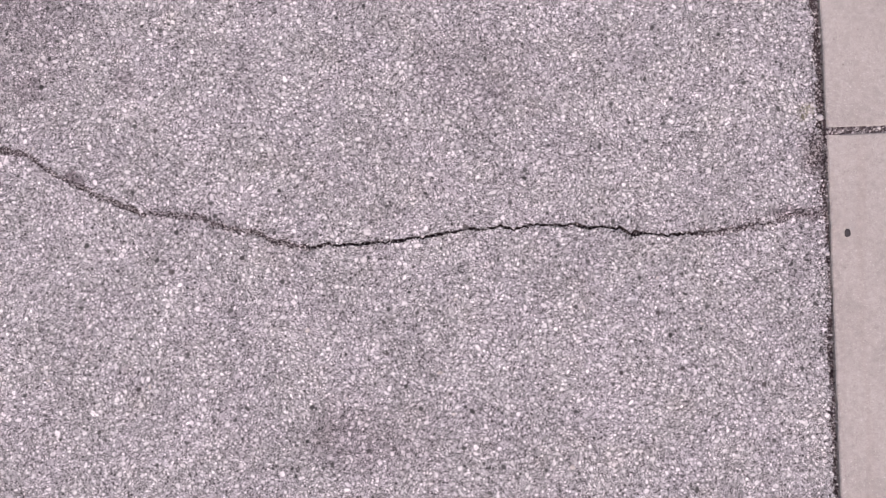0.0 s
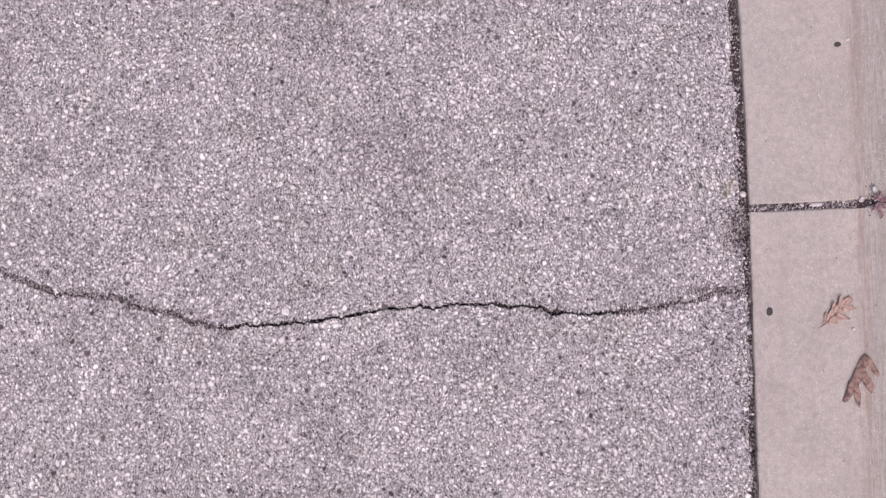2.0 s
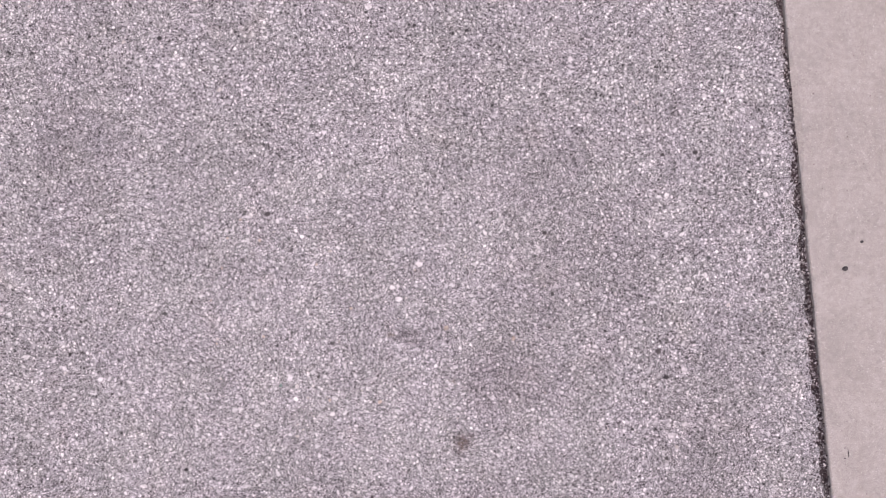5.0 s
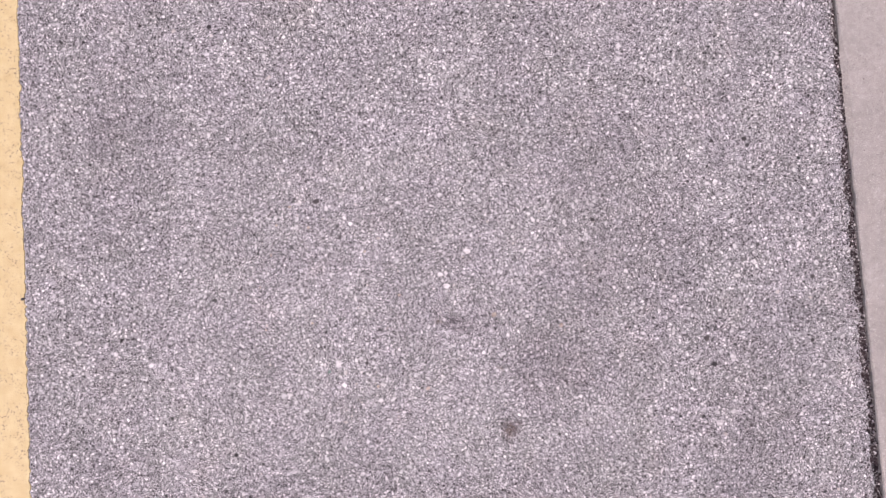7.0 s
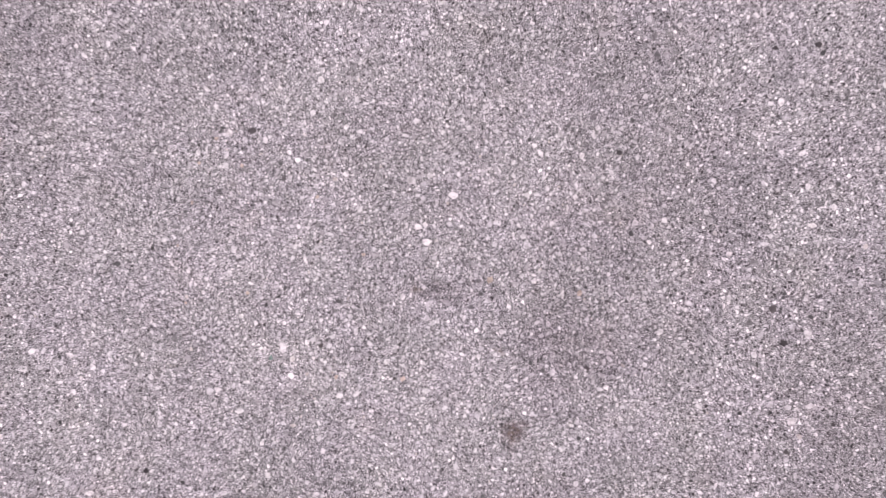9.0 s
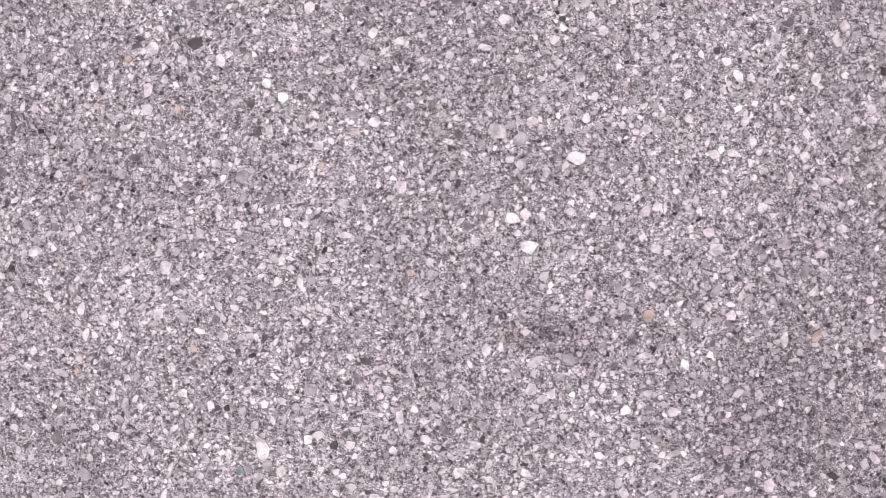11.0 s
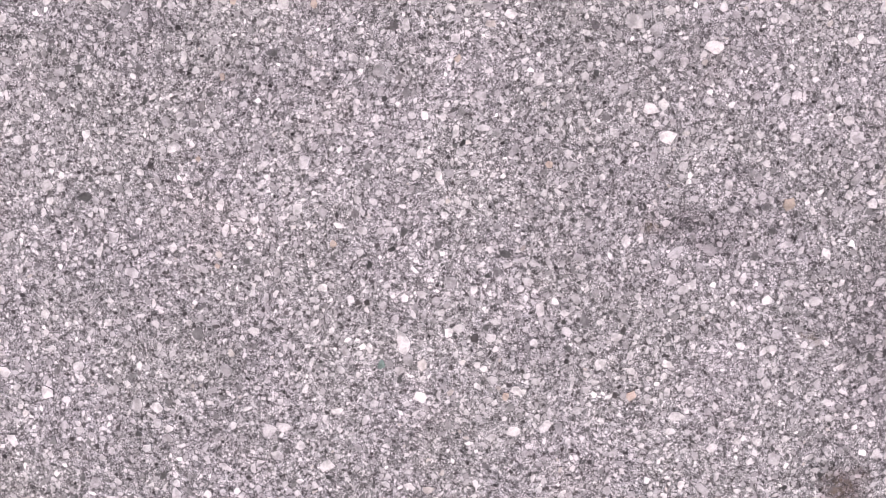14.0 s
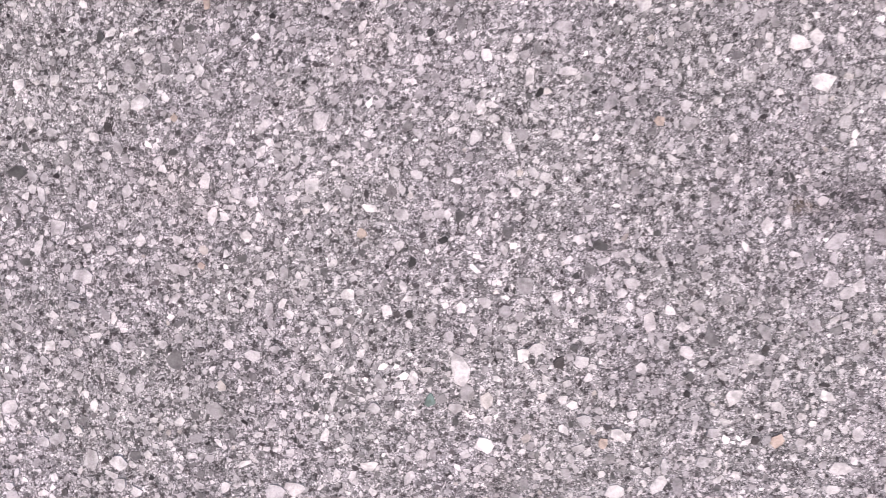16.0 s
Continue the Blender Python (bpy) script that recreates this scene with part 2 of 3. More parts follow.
grey_stone = stone_material("grey_stone", [(0.0, (0.33, 0.323, 0.327)), (0.4, (0.405, 0.397, 0.40)), (1.0, (0.47, 0.46, 0.46))], True)
pale_stone = stone_material("pale_stone", [(0.0, (0.42, 0.41, 0.408)), (1.0, (0.50, 0.488, 0.484))], True)
white_stone = stone_material("white_stone", [(0.0, (0.50, 0.489, 0.484)), (1.0, (0.62, 0.608, 0.60))], True)
dark_stone = stone_material("dark_stone", [(0.0, (0.025, 0.023, 0.024)), (1.0, (0.085, 0.078, 0.078))], True)
slate_stone = stone_material("slate_stone", [(0.0, (0.10, 0.095, 0.098)), (1.0, (0.18, 0.172, 0.174))], True)
green_stone = stone_material("green_stone", [(0.0, (0.10, 0.15, 0.135)), (1.0, (0.14, 0.19, 0.17))], True)
tan_stone = stone_material("tan_stone", [(0.0, (0.27, 0.24, 0.20)), (1.0, (0.42, 0.345, 0.30))], True)
concrete = concrete_material()
paint = paint_material()
soil = plain_material("dark_silt", (0.022, 0.015, 0.017), (0.07, 0.053, 0.055), 300.0, 0.95)
bitumen = plain_material("cracked_bitumen", (0.016, 0.010, 0.012), (0.042, 0.030, 0.033), 200.0, 0.9)
binder = plain_material("bitumen_film", (0.07, 0.065, 0.068), (0.32, 0.313, 0.316), 220.0, 0.8)
tar = plain_material("tar_black", (0.02, 0.018, 0.018), (0.05, 0.045, 0.045), 500.0, 0.7)
earth = plain_material("verge_soil", (0.08, 0.065, 0.045), (0.14, 0.12, 0.08), 9.0, 0.95)
grit_mat = stone_material("seam_grit", [(0.0, (0.018, 0.012, 0.014)), (0.38, (0.05, 0.036, 0.04)), (0.55, (0.14, 0.125, 0.128)), (0.82, (0.27, 0.26, 0.26)), (1.0, (0.52, 0.5, 0.49))], False)


# ---- mesh tools ----
def mesh_object(name, verts, faces, material, parent=None, label="", smooth=False):
    me = bpy.data.meshes.new(name)
    me.from_pydata([tuple(v) for v in verts], [], faces)
    me.materials.append(material)
    if smooth:
        me.shade_smooth()
    ob = new(name, me)
    if parent:
        ob.parent = parent
    return tagged(ob, label)


def tri_mesh(name, verts, tris, material, parent=None, rim=0, per=1):
    """A mesh from whole arrays of corners and triangles."""
    me = bpy.data.meshes.new(name)
    me.vertices.add(len(verts))
    me.vertices.foreach_set("co", np.asarray(verts, dtype=np.float32).ravel())
    me.loops.add(len(tris) * 3)
    me.loops.foreach_set("vertex_index", np.asarray(tris, dtype=np.int32).ravel())
    me.polygons.add(len(tris))
    me.polygons.foreach_set("loop_start", np.arange(0, len(tris) * 3, 3, dtype=np.int32))
    me.update(calc_edges=True)
    me.shade_flat()
    me.materials.append(material)
    if rim:
        me.materials.append(binder)
        me.polygons.foreach_set("material_index", (np.arange(len(tris)) % per < rim).astype(np.int32))
    ob = new(name, me)
    if parent:
        ob.parent = parent
    return ob


rng = np.random.default_rng(7)


def stone_rings(count, corners, shortest=0.5):
    """Angular outlines of radius about 1 for many stones: unevenly spaced corners, stretched and turned."""
    step = np.arange(corners) / corners * 2 * np.pi
    ang = step[None] + rng.uniform(-0.38, 0.38, (count, corners)) * (6.0 / corners)
    rad = rng.uniform(0.68, 1.15, (count, corners))
    x, y = np.cos(ang) * rad, np.sin(ang) * rad
    long = rng.uniform(shortest, 1.0, (count, 1))
    x, y = x / np.sqrt(long), y * np.sqrt(long)
    t = rng.uniform(0, 2 * np.pi, (count, 1))
    return x * np.cos(t) - y * np.sin(t), x * np.sin(t) + y * np.cos(t)


def stones_arrays(xy, r, rise, base=0.0, corners=7, ringed=True, long=0.5):
    """Corners and triangles of many worn stones bedded in a surface: flat tops with sloped rims."""
    n = len(r)
    rx, ry = stone_rings(n, corners, long)
    grow = 1.03 if ringed else 1.0
    low = np.stack([xy[:, :1] + rx * r[:, None] * grow, xy[:, 1:] + ry * r[:, None] * grow, np.full((n, corners), base - 0.0006)], 2)
    k = np.arange(corners)
    nxt = (k + 1) % corners
    if ringed:
        f = 0.93
        tilt = rng.normal(0, 0.035, (n, 2))
        z = base + rise[:, None] + (rx * tilt[:, :1] + ry * tilt[:, 1:]) * r[:, None] * f
        high = np.stack([xy[:, :1] + rx * r[:, None] * f, xy[:, 1:] + ry * r[:, None] * f, z], 2)
        verts = np.concatenate([low, high], 1)
        per = 2 * corners
        tri = np.concatenate([np.stack([k, nxt, nxt + corners], 1), np.stack([k, nxt + corners, k + corners], 1),
                              np.stack([np.full(corners - 2, corners), corners + k[1:-1], corners + k[2:]], 1)])
    else:
        mid = np.stack([xy[:, 0], xy[:, 1], base + rise], 1)[:, None]
        verts = np.concatenate([low, mid], 1)
        per = corners + 1
        tri = np.stack([k, nxt, np.full(corners, corners)], 1)
    tris = (tri[None] + (np.arange(n) * per)[:, None, None]).reshape(-1, 3)
    return verts.reshape(-1, 3), tris


def wobble(v, scale, seed):
    return noise.noise(Vector((v * scale, seed, 0.37)))


# ---- plan: the seam along the gutter, and the crack ----
def kerb_line(y):
    """The gutter's edge: straight, then bending gently away."""
    return -0.004 - 0.088 * 0.15 * math.log1p(math.exp((min(y, 2.9) - 0.45) / 0.15))


def seam_width(y):
    w = float(np.interp(y, [-0.9, -0.3, -0.03, 0.01, 0.35, 0.6, 1.15, 1.5, 1.75, 1.95, 2.3], [0.015, 0.015, 0.011, 0.020, 0.020, 0.015, 0.019, 0.021, 0.016, 0.013, 0.017])) + 0.006 * wobble(y, 5.0, 1.0) + 0.008 * wobble(y, 22.0, 2.0) + 0.007 * wobble(y, 75.0, 3.0)
    return max(0.004, w)


def seam_left(y):
    return kerb_line(y) - seam_width(y)


CRACK = [(-2.6, 0.02), (-1.915, -0.034), (-1.857, -0.047), (-1.784, -0.096), (-1.745, -0.114), (-1.666, -0.153), (-1.588, -0.183), (-1.523, -0.190),
         (-1.471, -0.190), (-1.393, -0.220), (-1.322, -0.230), (-1.277, -0.254), (-1.212, -0.264), (-1.160, -0.257), (-1.082, -0.259),
         (-1.005, -0.253), (-0.946, -0.242), (-0.875, -0.233), (-0.830, -0.224), (-0.771, -0.221), (-0.732, -0.227), (-0.680, -0.213),
         (-0.615, -0.218), (-0.563, -0.221), (-0.492, -0.224), (-0.466, -0.237), (-0.382, -0.240), (-0.316, -0.237), (-0.238, -0.232),
         (-0.199, -0.219), (-0.133, -0.212), (-0.08, -0.196), (0.0, -0.184)]
CX, CY = [p[0] for p in CRACK], [p[1] for p in CRACK]


def crack_mid(x):
    return float(np.interp(x, CX, CY)) + 0.005 * wobble(x, 40.0, 5.0) + 0.0045 * wobble(x, 130.0, 6.0)


def crack_half(x):
    open_part = float(np.interp(x, [-2.3, -1.95, -1.3, -1.15, -0.75, -0.5, -0.47, -0.42, -0.3, -0.2, -0.131], [0.0, 0.0046, 0.0040, 0.0028, 0.0032, 0.0028, 0.0080, 0.0023, 0.0030, 0.0040, 0.0]))
    return max(0.0, open_part * (1.0 + (1.6 if x < -1.2 else 0.9) * wobble(x, 45.0, 8.0)))


def build_road():
    """The asphalt sheet, cut by the crack and broken off along the seam."""
    verts, faces = [], []
    xs = [-60.0, -12.0, -4.0] + [float(v) for v in np.arange(-2.4, -0.302, 0.004)] + [-0.3, -0.3] + [float(v) for v in np.arange(-0.296, -0.1305, 0.004)] + [-0.13]
    for k, x in enumerate(xs):
        end = 60.0 if k <= xs.index(-0.3) else 0.6
        m, h = crack_mid(x), crack_half(x)
        up, down = h * (1 + 0.5 * wobble(x, 120.0, 11.0)), h * (1 + 0.5 * wobble(x, 120.0, 12.0))
        deep = float(np.interp(x, [-1.3, -1.15, -0.36, -0.28], [-0.004, -0.016, -0.016, -0.005]))
        for y, z in ((-60.0, 0.0), (m - 0.5, 0.0), (m - 0.03, 0.0), (m - down, 0.0), (m - down * 0.6, deep * min(1.0, h / 0.001)), (m + up * 0.6, deep * min(1.0, h / 0.001)), (m + up, 0.0), (m + 0.03, 0.0), (m + 0.5, 0.0), (end, 0.0)):
            verts.append((x, y, z))
    for i in range(len(xs) - 1):
        a, b = 10 * i, 10 * (i + 1)
        faces += [(a + j, b + j, b + j + 1, a + j + 1) for j in range(9)]
    ys = [-60.0, -10.0, -2.0] + [float(v) for v in np.arange(-1.2, 0.5985, 0.003)] + [0.6, 0.6] + [float(v) for v in np.arange(0.603, 2.7, 0.003)] + [60.0]
    start = len(verts)
    for k, y in enumerate(ys):
        x = seam_left(y)
        verts += [(-0.13 if k <= ys.index(0.6) else -0.3, y, 0.0), (x, y, 0.0), (x + 0.002, y, -0.02)]
    for i in range(len(ys) - 1):
        a, b = start + 3 * i, start + 3 * (i + 1)
        faces += [(a, a + 1, b + 1, b), (a + 1, a + 2, b + 2, b + 1)]
    ob = mesh_object("road", verts, faces, asphalt)
    ob.data.materials.append(bitumen)
    for i, poly in enumerate(ob.data.polygons):
        if i < 9 * (len(xs) - 1) and i % 9 in (3, 4, 5):
            poly.material_index = 1
    return tagged(ob, "worn grey asphalt with exposed crushed stone and a long crack", "road", kind="structure")


road = build_road()


# ---- ground beneath and beyond ----
def build_ground():
    verts = [(-60, -60, -0.03), (60, -60, -0.03), (60, 60, -0.03), (-60, 60, -0.03)]
    return tagged(mesh_object("ground", verts, [(0, 1, 2, 3)], earth), "bare brown soil under and beyond the kerb", "ground", kind="structure")


build_ground()


# ---- kerb and gutter, cast in lengths with an open joint ----
PROFILE = [(0.0, -0.05), (0.0, -0.001), (0.0025, 0.0025), (0.03, 0.0035), (0.12, 0.003), (0.215, 0.003)]
PROFILE += [(0.225 + 0.07 * math.sin(a), 0.073 - 0.07 * math.cos(a)) for a in [radians(d) for d in (0, 9, 18, 27, 36, 46)]]
PROFILE += [(0.345, 0.0965), (0.36, 0.106), (0.385, 0.112), (0.50, 0.115), (0.505, -0.05)]


def build_gutter(y0, y1, label):
    verts, faces = [], []
    far0, far1 = max(y0, -1.3), min(y1, 2.8)
    ys = ([y0] if y0 < far0 else []) + [float(v) for v in np.linspace(far0, far1, int((far1 - far0) / 0.004))] + ([y1] if y1 > far1 else [])
    n = len(PROFILE)
    for i, y in enumerate(ys):
        e = kerb_line(min(max(y, -3.0), 5.0))
        chip = 0.0030 * wobble(y, 17.0, 25.0) + 0.0022 * wobble(y, 40.0, 21.0) + 0.0018 * wobble(y, 130.0, 22.0) + 0.012 * max(0.0, wobble(y, 9.0, 23.0) - 0.42)
        end = (1 if i == 0 else -1 if i == len(ys) - 1 else 0)
        broken = max(0.0, 1.0 - ((y - 1.99) / 0.15) ** 2) * (0.6 + 0.9 * abs(wobble(y, 30.0, 24.0)))
        for j, (px, pz) in enumerate(PROFILE):
            if j == 1:
                pz -= 0.006 * broken
            dx = max(0.0, chip) if j < 3 else 0.0
            if j == 2:
                dx += 0.5 * max(0.0, chip) + 0.014 * broken
            jag = end * 0.003 * wobble(px, 55.0, 31.0 + y0) + end * 0.003 * wobble(px, 14.0, 41.0 + y0)
            jag -= end * 0.0075 * min(1.0, max(0.0, (px - 0.262) / 0.02))
            tilt = 0.012 * px / 0.3 * max(0.0, 1.0 - abs(y) / 0.25)
            verts.append((e + px + dx, y + jag + tilt, pz))
    for i in range(len(ys) - 1):
        a, b = n * i, n * (i + 1)
        faces += [(a + j, a + j + 1, b + j + 1, b + j) for j in range(n - 1)]
    last = n * (len(ys) - 1)
    faces += [tuple(range(n - 1, -1, -1)), tuple(last + j for j in range(n))]
    ob = mesh_object("kerb_gutter", verts, faces, concrete)
    for i, poly in enumerate(ob.data.polygons):
        poly.use_smooth = i < (n - 1) * (len(ys) - 1) and 3 <= i % (n - 1) < n - 2
    return tagged(ob, label, "gutter", kind="structure")


build_gutter(-60.0, -0.0135, "weathered pinkish-grey concrete gutter with upturned kerb, leaves lying on it")
build_gutter(0.0055, 60.0, "weathered pinkish-grey concrete gutter and kerb beyond an open joint")


# ---- silt bed in the seam and the joint, with loose grit ----
def cove_rise(x):
    """Height of the kerb's foot above the gutter, at x beside the joint."""
    d = min(max(x + 0.004 - 0.225, 0.0), 0.0504)
    return 0.07 - math.sqrt(0.0049 - d * d) + 1.036 * max(0.0, x + 0.004 - 0.2754)


def build_silt():
    verts, faces = [], []
    ys = [float(v) for v in np.arange(-1.3, 2.8, 0.006)]
    for y in ys:
        e = kerb_line(y)
        z = -0.012 + 0.004 * wobble(y, 30.0, 51.0)
        verts += [(e - 0.045, y, z - 0.003), (e - 0.006, y, z), (e + 0.02, y, z)]
    for i in range(len(ys) - 1):
        a, b = 3 * i, 3 * (i + 1)
        faces += [(a, a + 1, b + 1, b), (a + 1, a + 2, b + 2, b + 1)]
    s = len(verts)
    for k in range(31):
        x = -0.01 + 0.33 * k / 30
        z = -0.004 + 0.003 * wobble(x, 40.0, 53.0)
        z += cove_rise(x)
        verts += [(x, -0.024, z), (x, 0.024, z)]
    faces += [(s + 2 * k, s + 2 * k + 2, s + 2 * k + 3, s + 2 * k + 1) for k in range(30)]
    return tagged(mesh_object("silt", verts, faces, soil), "dark damp silt packed in the seam beside the gutter", "silt", kind="stuff")


build_silt()


def build_grit():
    """Loose crumbs along the seam, in the joint and in the crack."""
    xy, r, base = [], [], []
    for _ in range(15000):
        y = rng.uniform(-1.1, 2.6)
        w = seam_width(y)
        x = kerb_line(y) - rng.uniform(0.0, 1.0) * w - (rng.exponential(0.010) if rng.random() < 0.38 else 0.0)
        out = x < seam_left(y)
        xy.append((x, y)); r.append(0.0008 + 0.0028 * rng.random() ** 3); base.append(0.0004 if out else -0.010 + 0.006 * rng.random())
    for _ in range(4200):
        x = rng.uniform(-0.005, 0.275)
        y = -0.004 + 0.012 * x / 0.3 + rng.uniform(-0.009, 0.009)
        xy.append((x, y)); r.append(0.0009 + 0.003 * rng.random() ** 2.5); base.append(-0.002 + 0.003 * rng.random())
    for _ in range(1100):
        x, y = min(-0.006, rng.normal(-0.028, 0.016)), rng.normal(-0.055, 0.03)
        xy.append((x, y)); r.append(0.0008 + 0.0022 * rng.random() ** 2); base.append(0.0004)
    for _ in range(160):
        x, y = rng.normal(0.268, 0.006), 0.012 + rng.normal(0, 0.016)
        xy.append((x, y)); r.append(0.0007 + 0.0020 * rng.random() ** 2); base.append(0.0035 + cove_rise(x))
    for _ in range(17000):
        x = rng.uniform(-1.98, -0.01)
        left = x < -1.2
        end = x > -0.32
        if not left and not end and rng.random() < 0.75:
            continue
        spread = 0.0042 if left else (0.006 if end else 0.0035)
        y = crack_mid(x) + rng.normal(0, spread)
        if rng.random() < 0.35:
            continue
        inside = abs(y - crack_mid(x)) < crack_half(x)
        xy.append((x, y)); r.append(0.0008 + 0.0021 * rng.random() ** 2); base.append((-0.0012 if left or end else -0.010) if inside else 0.0004)
    xy, r, base = np.array(xy), np.array(r), np.array(base)
    v, t = stones_arrays(xy, r, r * 0.7, 0.0, 6, False)
    v = v.reshape(len(r), 7, 3)
    v[:, :, 2] += base[:, None]
    ob = tri_mesh("grit", v.reshape(-1, 3), t, grit_mat)
    return tagged(ob, "dark crumbs and pale grains of loose grit", "grit", kind="stuff")


build_grit()

# ---- yellow line ----
def build_line():
    verts, faces = [], []
    ys = [-60.0, -2.0] + [float(v) for v in np.arange(0.5, 2.7, 0.003)] + [60.0]
    for y in ys:
        c = min(max(y, -2.0), 6.0)
        e = -2.030 - 0.018 * (c - 1.1) + 0.0030 * wobble(y, 24.0, 60.0) + 0.0034 * wobble(y, 60.0, 61.0) + 0.0036 * wobble(y, 170.0, 62.0)
        verts += [(e - 0.15, y, -0.001), (e - 0.149, y, 0.0022), (e - 0.0015, y, 0.0022), (e, y, -0.001)]
    for i in range(len(ys) - 1):
        a, b = 4 * i, 4 * (i + 1)
        faces += [(a + j, b + j, b + j + 1, a + j + 1) for j in range(3)]
    return tagged(mesh_object("road_line", verts, faces, paint), "thick yellow painted line, flecked and slightly worn", "road marking", kind="structure")


build_line()


# ---- things on the gutter ----
def build_leaf(base, tip, half, lobes, lift, stem, label, material, vein):
    """A dry lobed leaf: blade, midrib, veins and stalk. half: half widths of the body to its left and right.
    lobes: where each leaves the midrib, where its tip lies along and off the midrib, and its half width, as shares of the length."""
    top = tagged(new("oak_leaf"), label, "leaf", group="fallen leaves")
    start = Vector((*base, 0.0))
    axis = Vector((tip[0] - base[0], tip[1] - base[1], 0.0))
    size = axis.length
    axis.normalize()
    side = Vector((-axis.y, axis.x, 0.0))
    verts, faces = [], []

    def height(along, off):
        ripple = 0.0022 * noise.noise(Vector((along * 55, off * 55, size * 90)))
        return 0.0062 + ripple + lift * size * (off / (0.4 * size)) ** 2 + 0.05 * lift * along

    def strip(mids, halves, rise):
        first = len(verts)
        for i, (p, (wl, wr)) in enumerate(zip(mids, halves)):
            d = mids[min(i + 1, len(mids) - 1)] - mids[max(i - 1, 0)]
            d.normalize()
            across = Vector((-d.y, d.x))
            for w in (wl, wl * 0.5, 0.0, -wr * 0.5, -wr):
                q = p + across * w
                at = start + axis * q.x + side * q.y
                verts.append((at.x, at.y, cove_rise(at.x) + max(0.0042, height(q.x, q.y) + rise + 0.15 * abs(w))))
        for i in range(len(mids) - 1):
            for j in range(4):
                k = first + 5 * i + j
                faces.append((k, k + 1, k + 6, k + 5))

    body = [Vector((size * i / 18, size * 0.03 * math.sin(2.2 * i / 18))) for i in range(19)]
    swell = [max(0.02, math.sin(math.pi * min(0.97, 0.06 + 0.9 * i / 18))) ** 0.6 * (1 + 0.10 * math.sin(2.3 * i)) for i in range(19)]
    strip(body, [(half[0] * size * w, half[1] * size * w) for w in swell], 0.0)
    arms = []
    for k, (root, along, off, w) in enumerate(lobes):
        a, c = Vector((root * size, 0.0)), Vector((along * size, off * size))
        b = Vector((root * size + 0.25 * (along - root) * size, 0.55 * off * size))
        mids = [a * (1 - t) ** 2 + b * 2 * t * (1 - t) + c * t * t for t in [i / 9 for i in range(10)]]
        taper = [w * size * (1 - 0.45 * t) * (1 - t ** 5) ** 0.6 * (1 + 0.12 * math.sin(9 * t + k)) + 0.0004 for t in [i / 9 for i in range(10)]]
        strip(mids, [(v, v) for v in taper], 0.0005 * (k + 1))
        arms.append((mids, 0.0005 * (k + 1)))
    blade = mesh_object("blade", verts, faces, material, top, smooth=True)
    thick = blade.modifiers.new("thickness", "SOLIDIFY")
    thick.thickness, thick.offset = 0.0005, 0

    def rod(name, mids, rise, r0, r1, lab=""):
        pts = []
        for p in mids:
            at = start + axis * p.x + side * p.y
            pts.append(at + Vector((0, 0, cove_rise(at.x) + max(0.0042, height(p.x, p.y) + rise) + 0.0005)))
        v, f = [], []
        for i, p in enumerate(pts):
            d = (pts[min(i + 1, len(pts) - 1)] - pts[max(i - 1, 0)]).normalized()
            s = d.cross(Vector((0, 0, 1))).normalized()
            u = s.cross(d)
            r = r0 + (r1 - r0) * i / (len(pts) - 1)
            v += [tuple(p + s * r * math.cos(a) + u * r * math.sin(a)) for a in [i2 * math.pi / 3 for i2 in range(6)]]
        for i in range(len(pts) - 1):
            f += [(6 * i + q, 6 * i + (q + 1) % 6, 6 * i + 6 + (q + 1) % 6, 6 * i + 6 + q) for q in range(6)]
        f += [tuple(range(5, -1, -1)), tuple(6 * (len(pts) - 1) + q for q in range(6))]
        return mesh_object(name, v, f, vein, top, lab, smooth=True)

    rod("midrib", body, 0.0, 0.0010, 0.0003)
    for mids, rise in arms:
        rod("vein", mids[:8], rise, 0.0006, 0.0002)
    rod("stalk", [Vector((-size * stem * q / 4, 0.003 * (q / 4) ** 2)) for q in range(5)], 0.0, 0.0010, 0.0007, "dark thin stalk")
    return top


leaf_pink = plain_material("dry_leaf_pink", (0.34, 0.25, 0.21), (0.17, 0.115, 0.095), 110.0, 0.75, 0.001)
leaf_brown = plain_material("dry_leaf_brown", (0.25, 0.165, 0.135), (0.065, 0.045, 0.04), 95.0, 0.75, 0.001)
leaf_vein = plain_material("leaf_vein", (0.20, 0.11, 0.09), (0.12, 0.07, 0.06), 90.0)
build_leaf((0.158, -0.269), (0.222, -0.211), (0.15, 0.17),
           [(0.08, 0.24, 0.20, 0.065), (0.36, 0.56, 0.28, 0.075), (0.62, 0.83, 0.28, 0.07), (0.66, 0.88, -0.26, 0.07), (0.36, 0.55, -0.33, 0.08), (0.12, 0.28, -0.22, 0.06)], 0.10, 0.2,
           "small dry pinkish-tan oak leaf lying curled on the concrete", leaf_pink, leaf_vein)
build_leaf((0.242, -0.340), (0.190, -0.444), (0.13, 0.04),
           [(0.05, 0.29, 0.34, 0.07), (0.28, 0.63, 0.39, 0.09), (0.54, 0.99, 0.32, 0.07), (0.60, 0.92, 0.08, 0.06)], 0.06, 0.04,
           "larger folded reddish-brown oak leaf lying on the concrete", leaf_brown, leaf_vein)


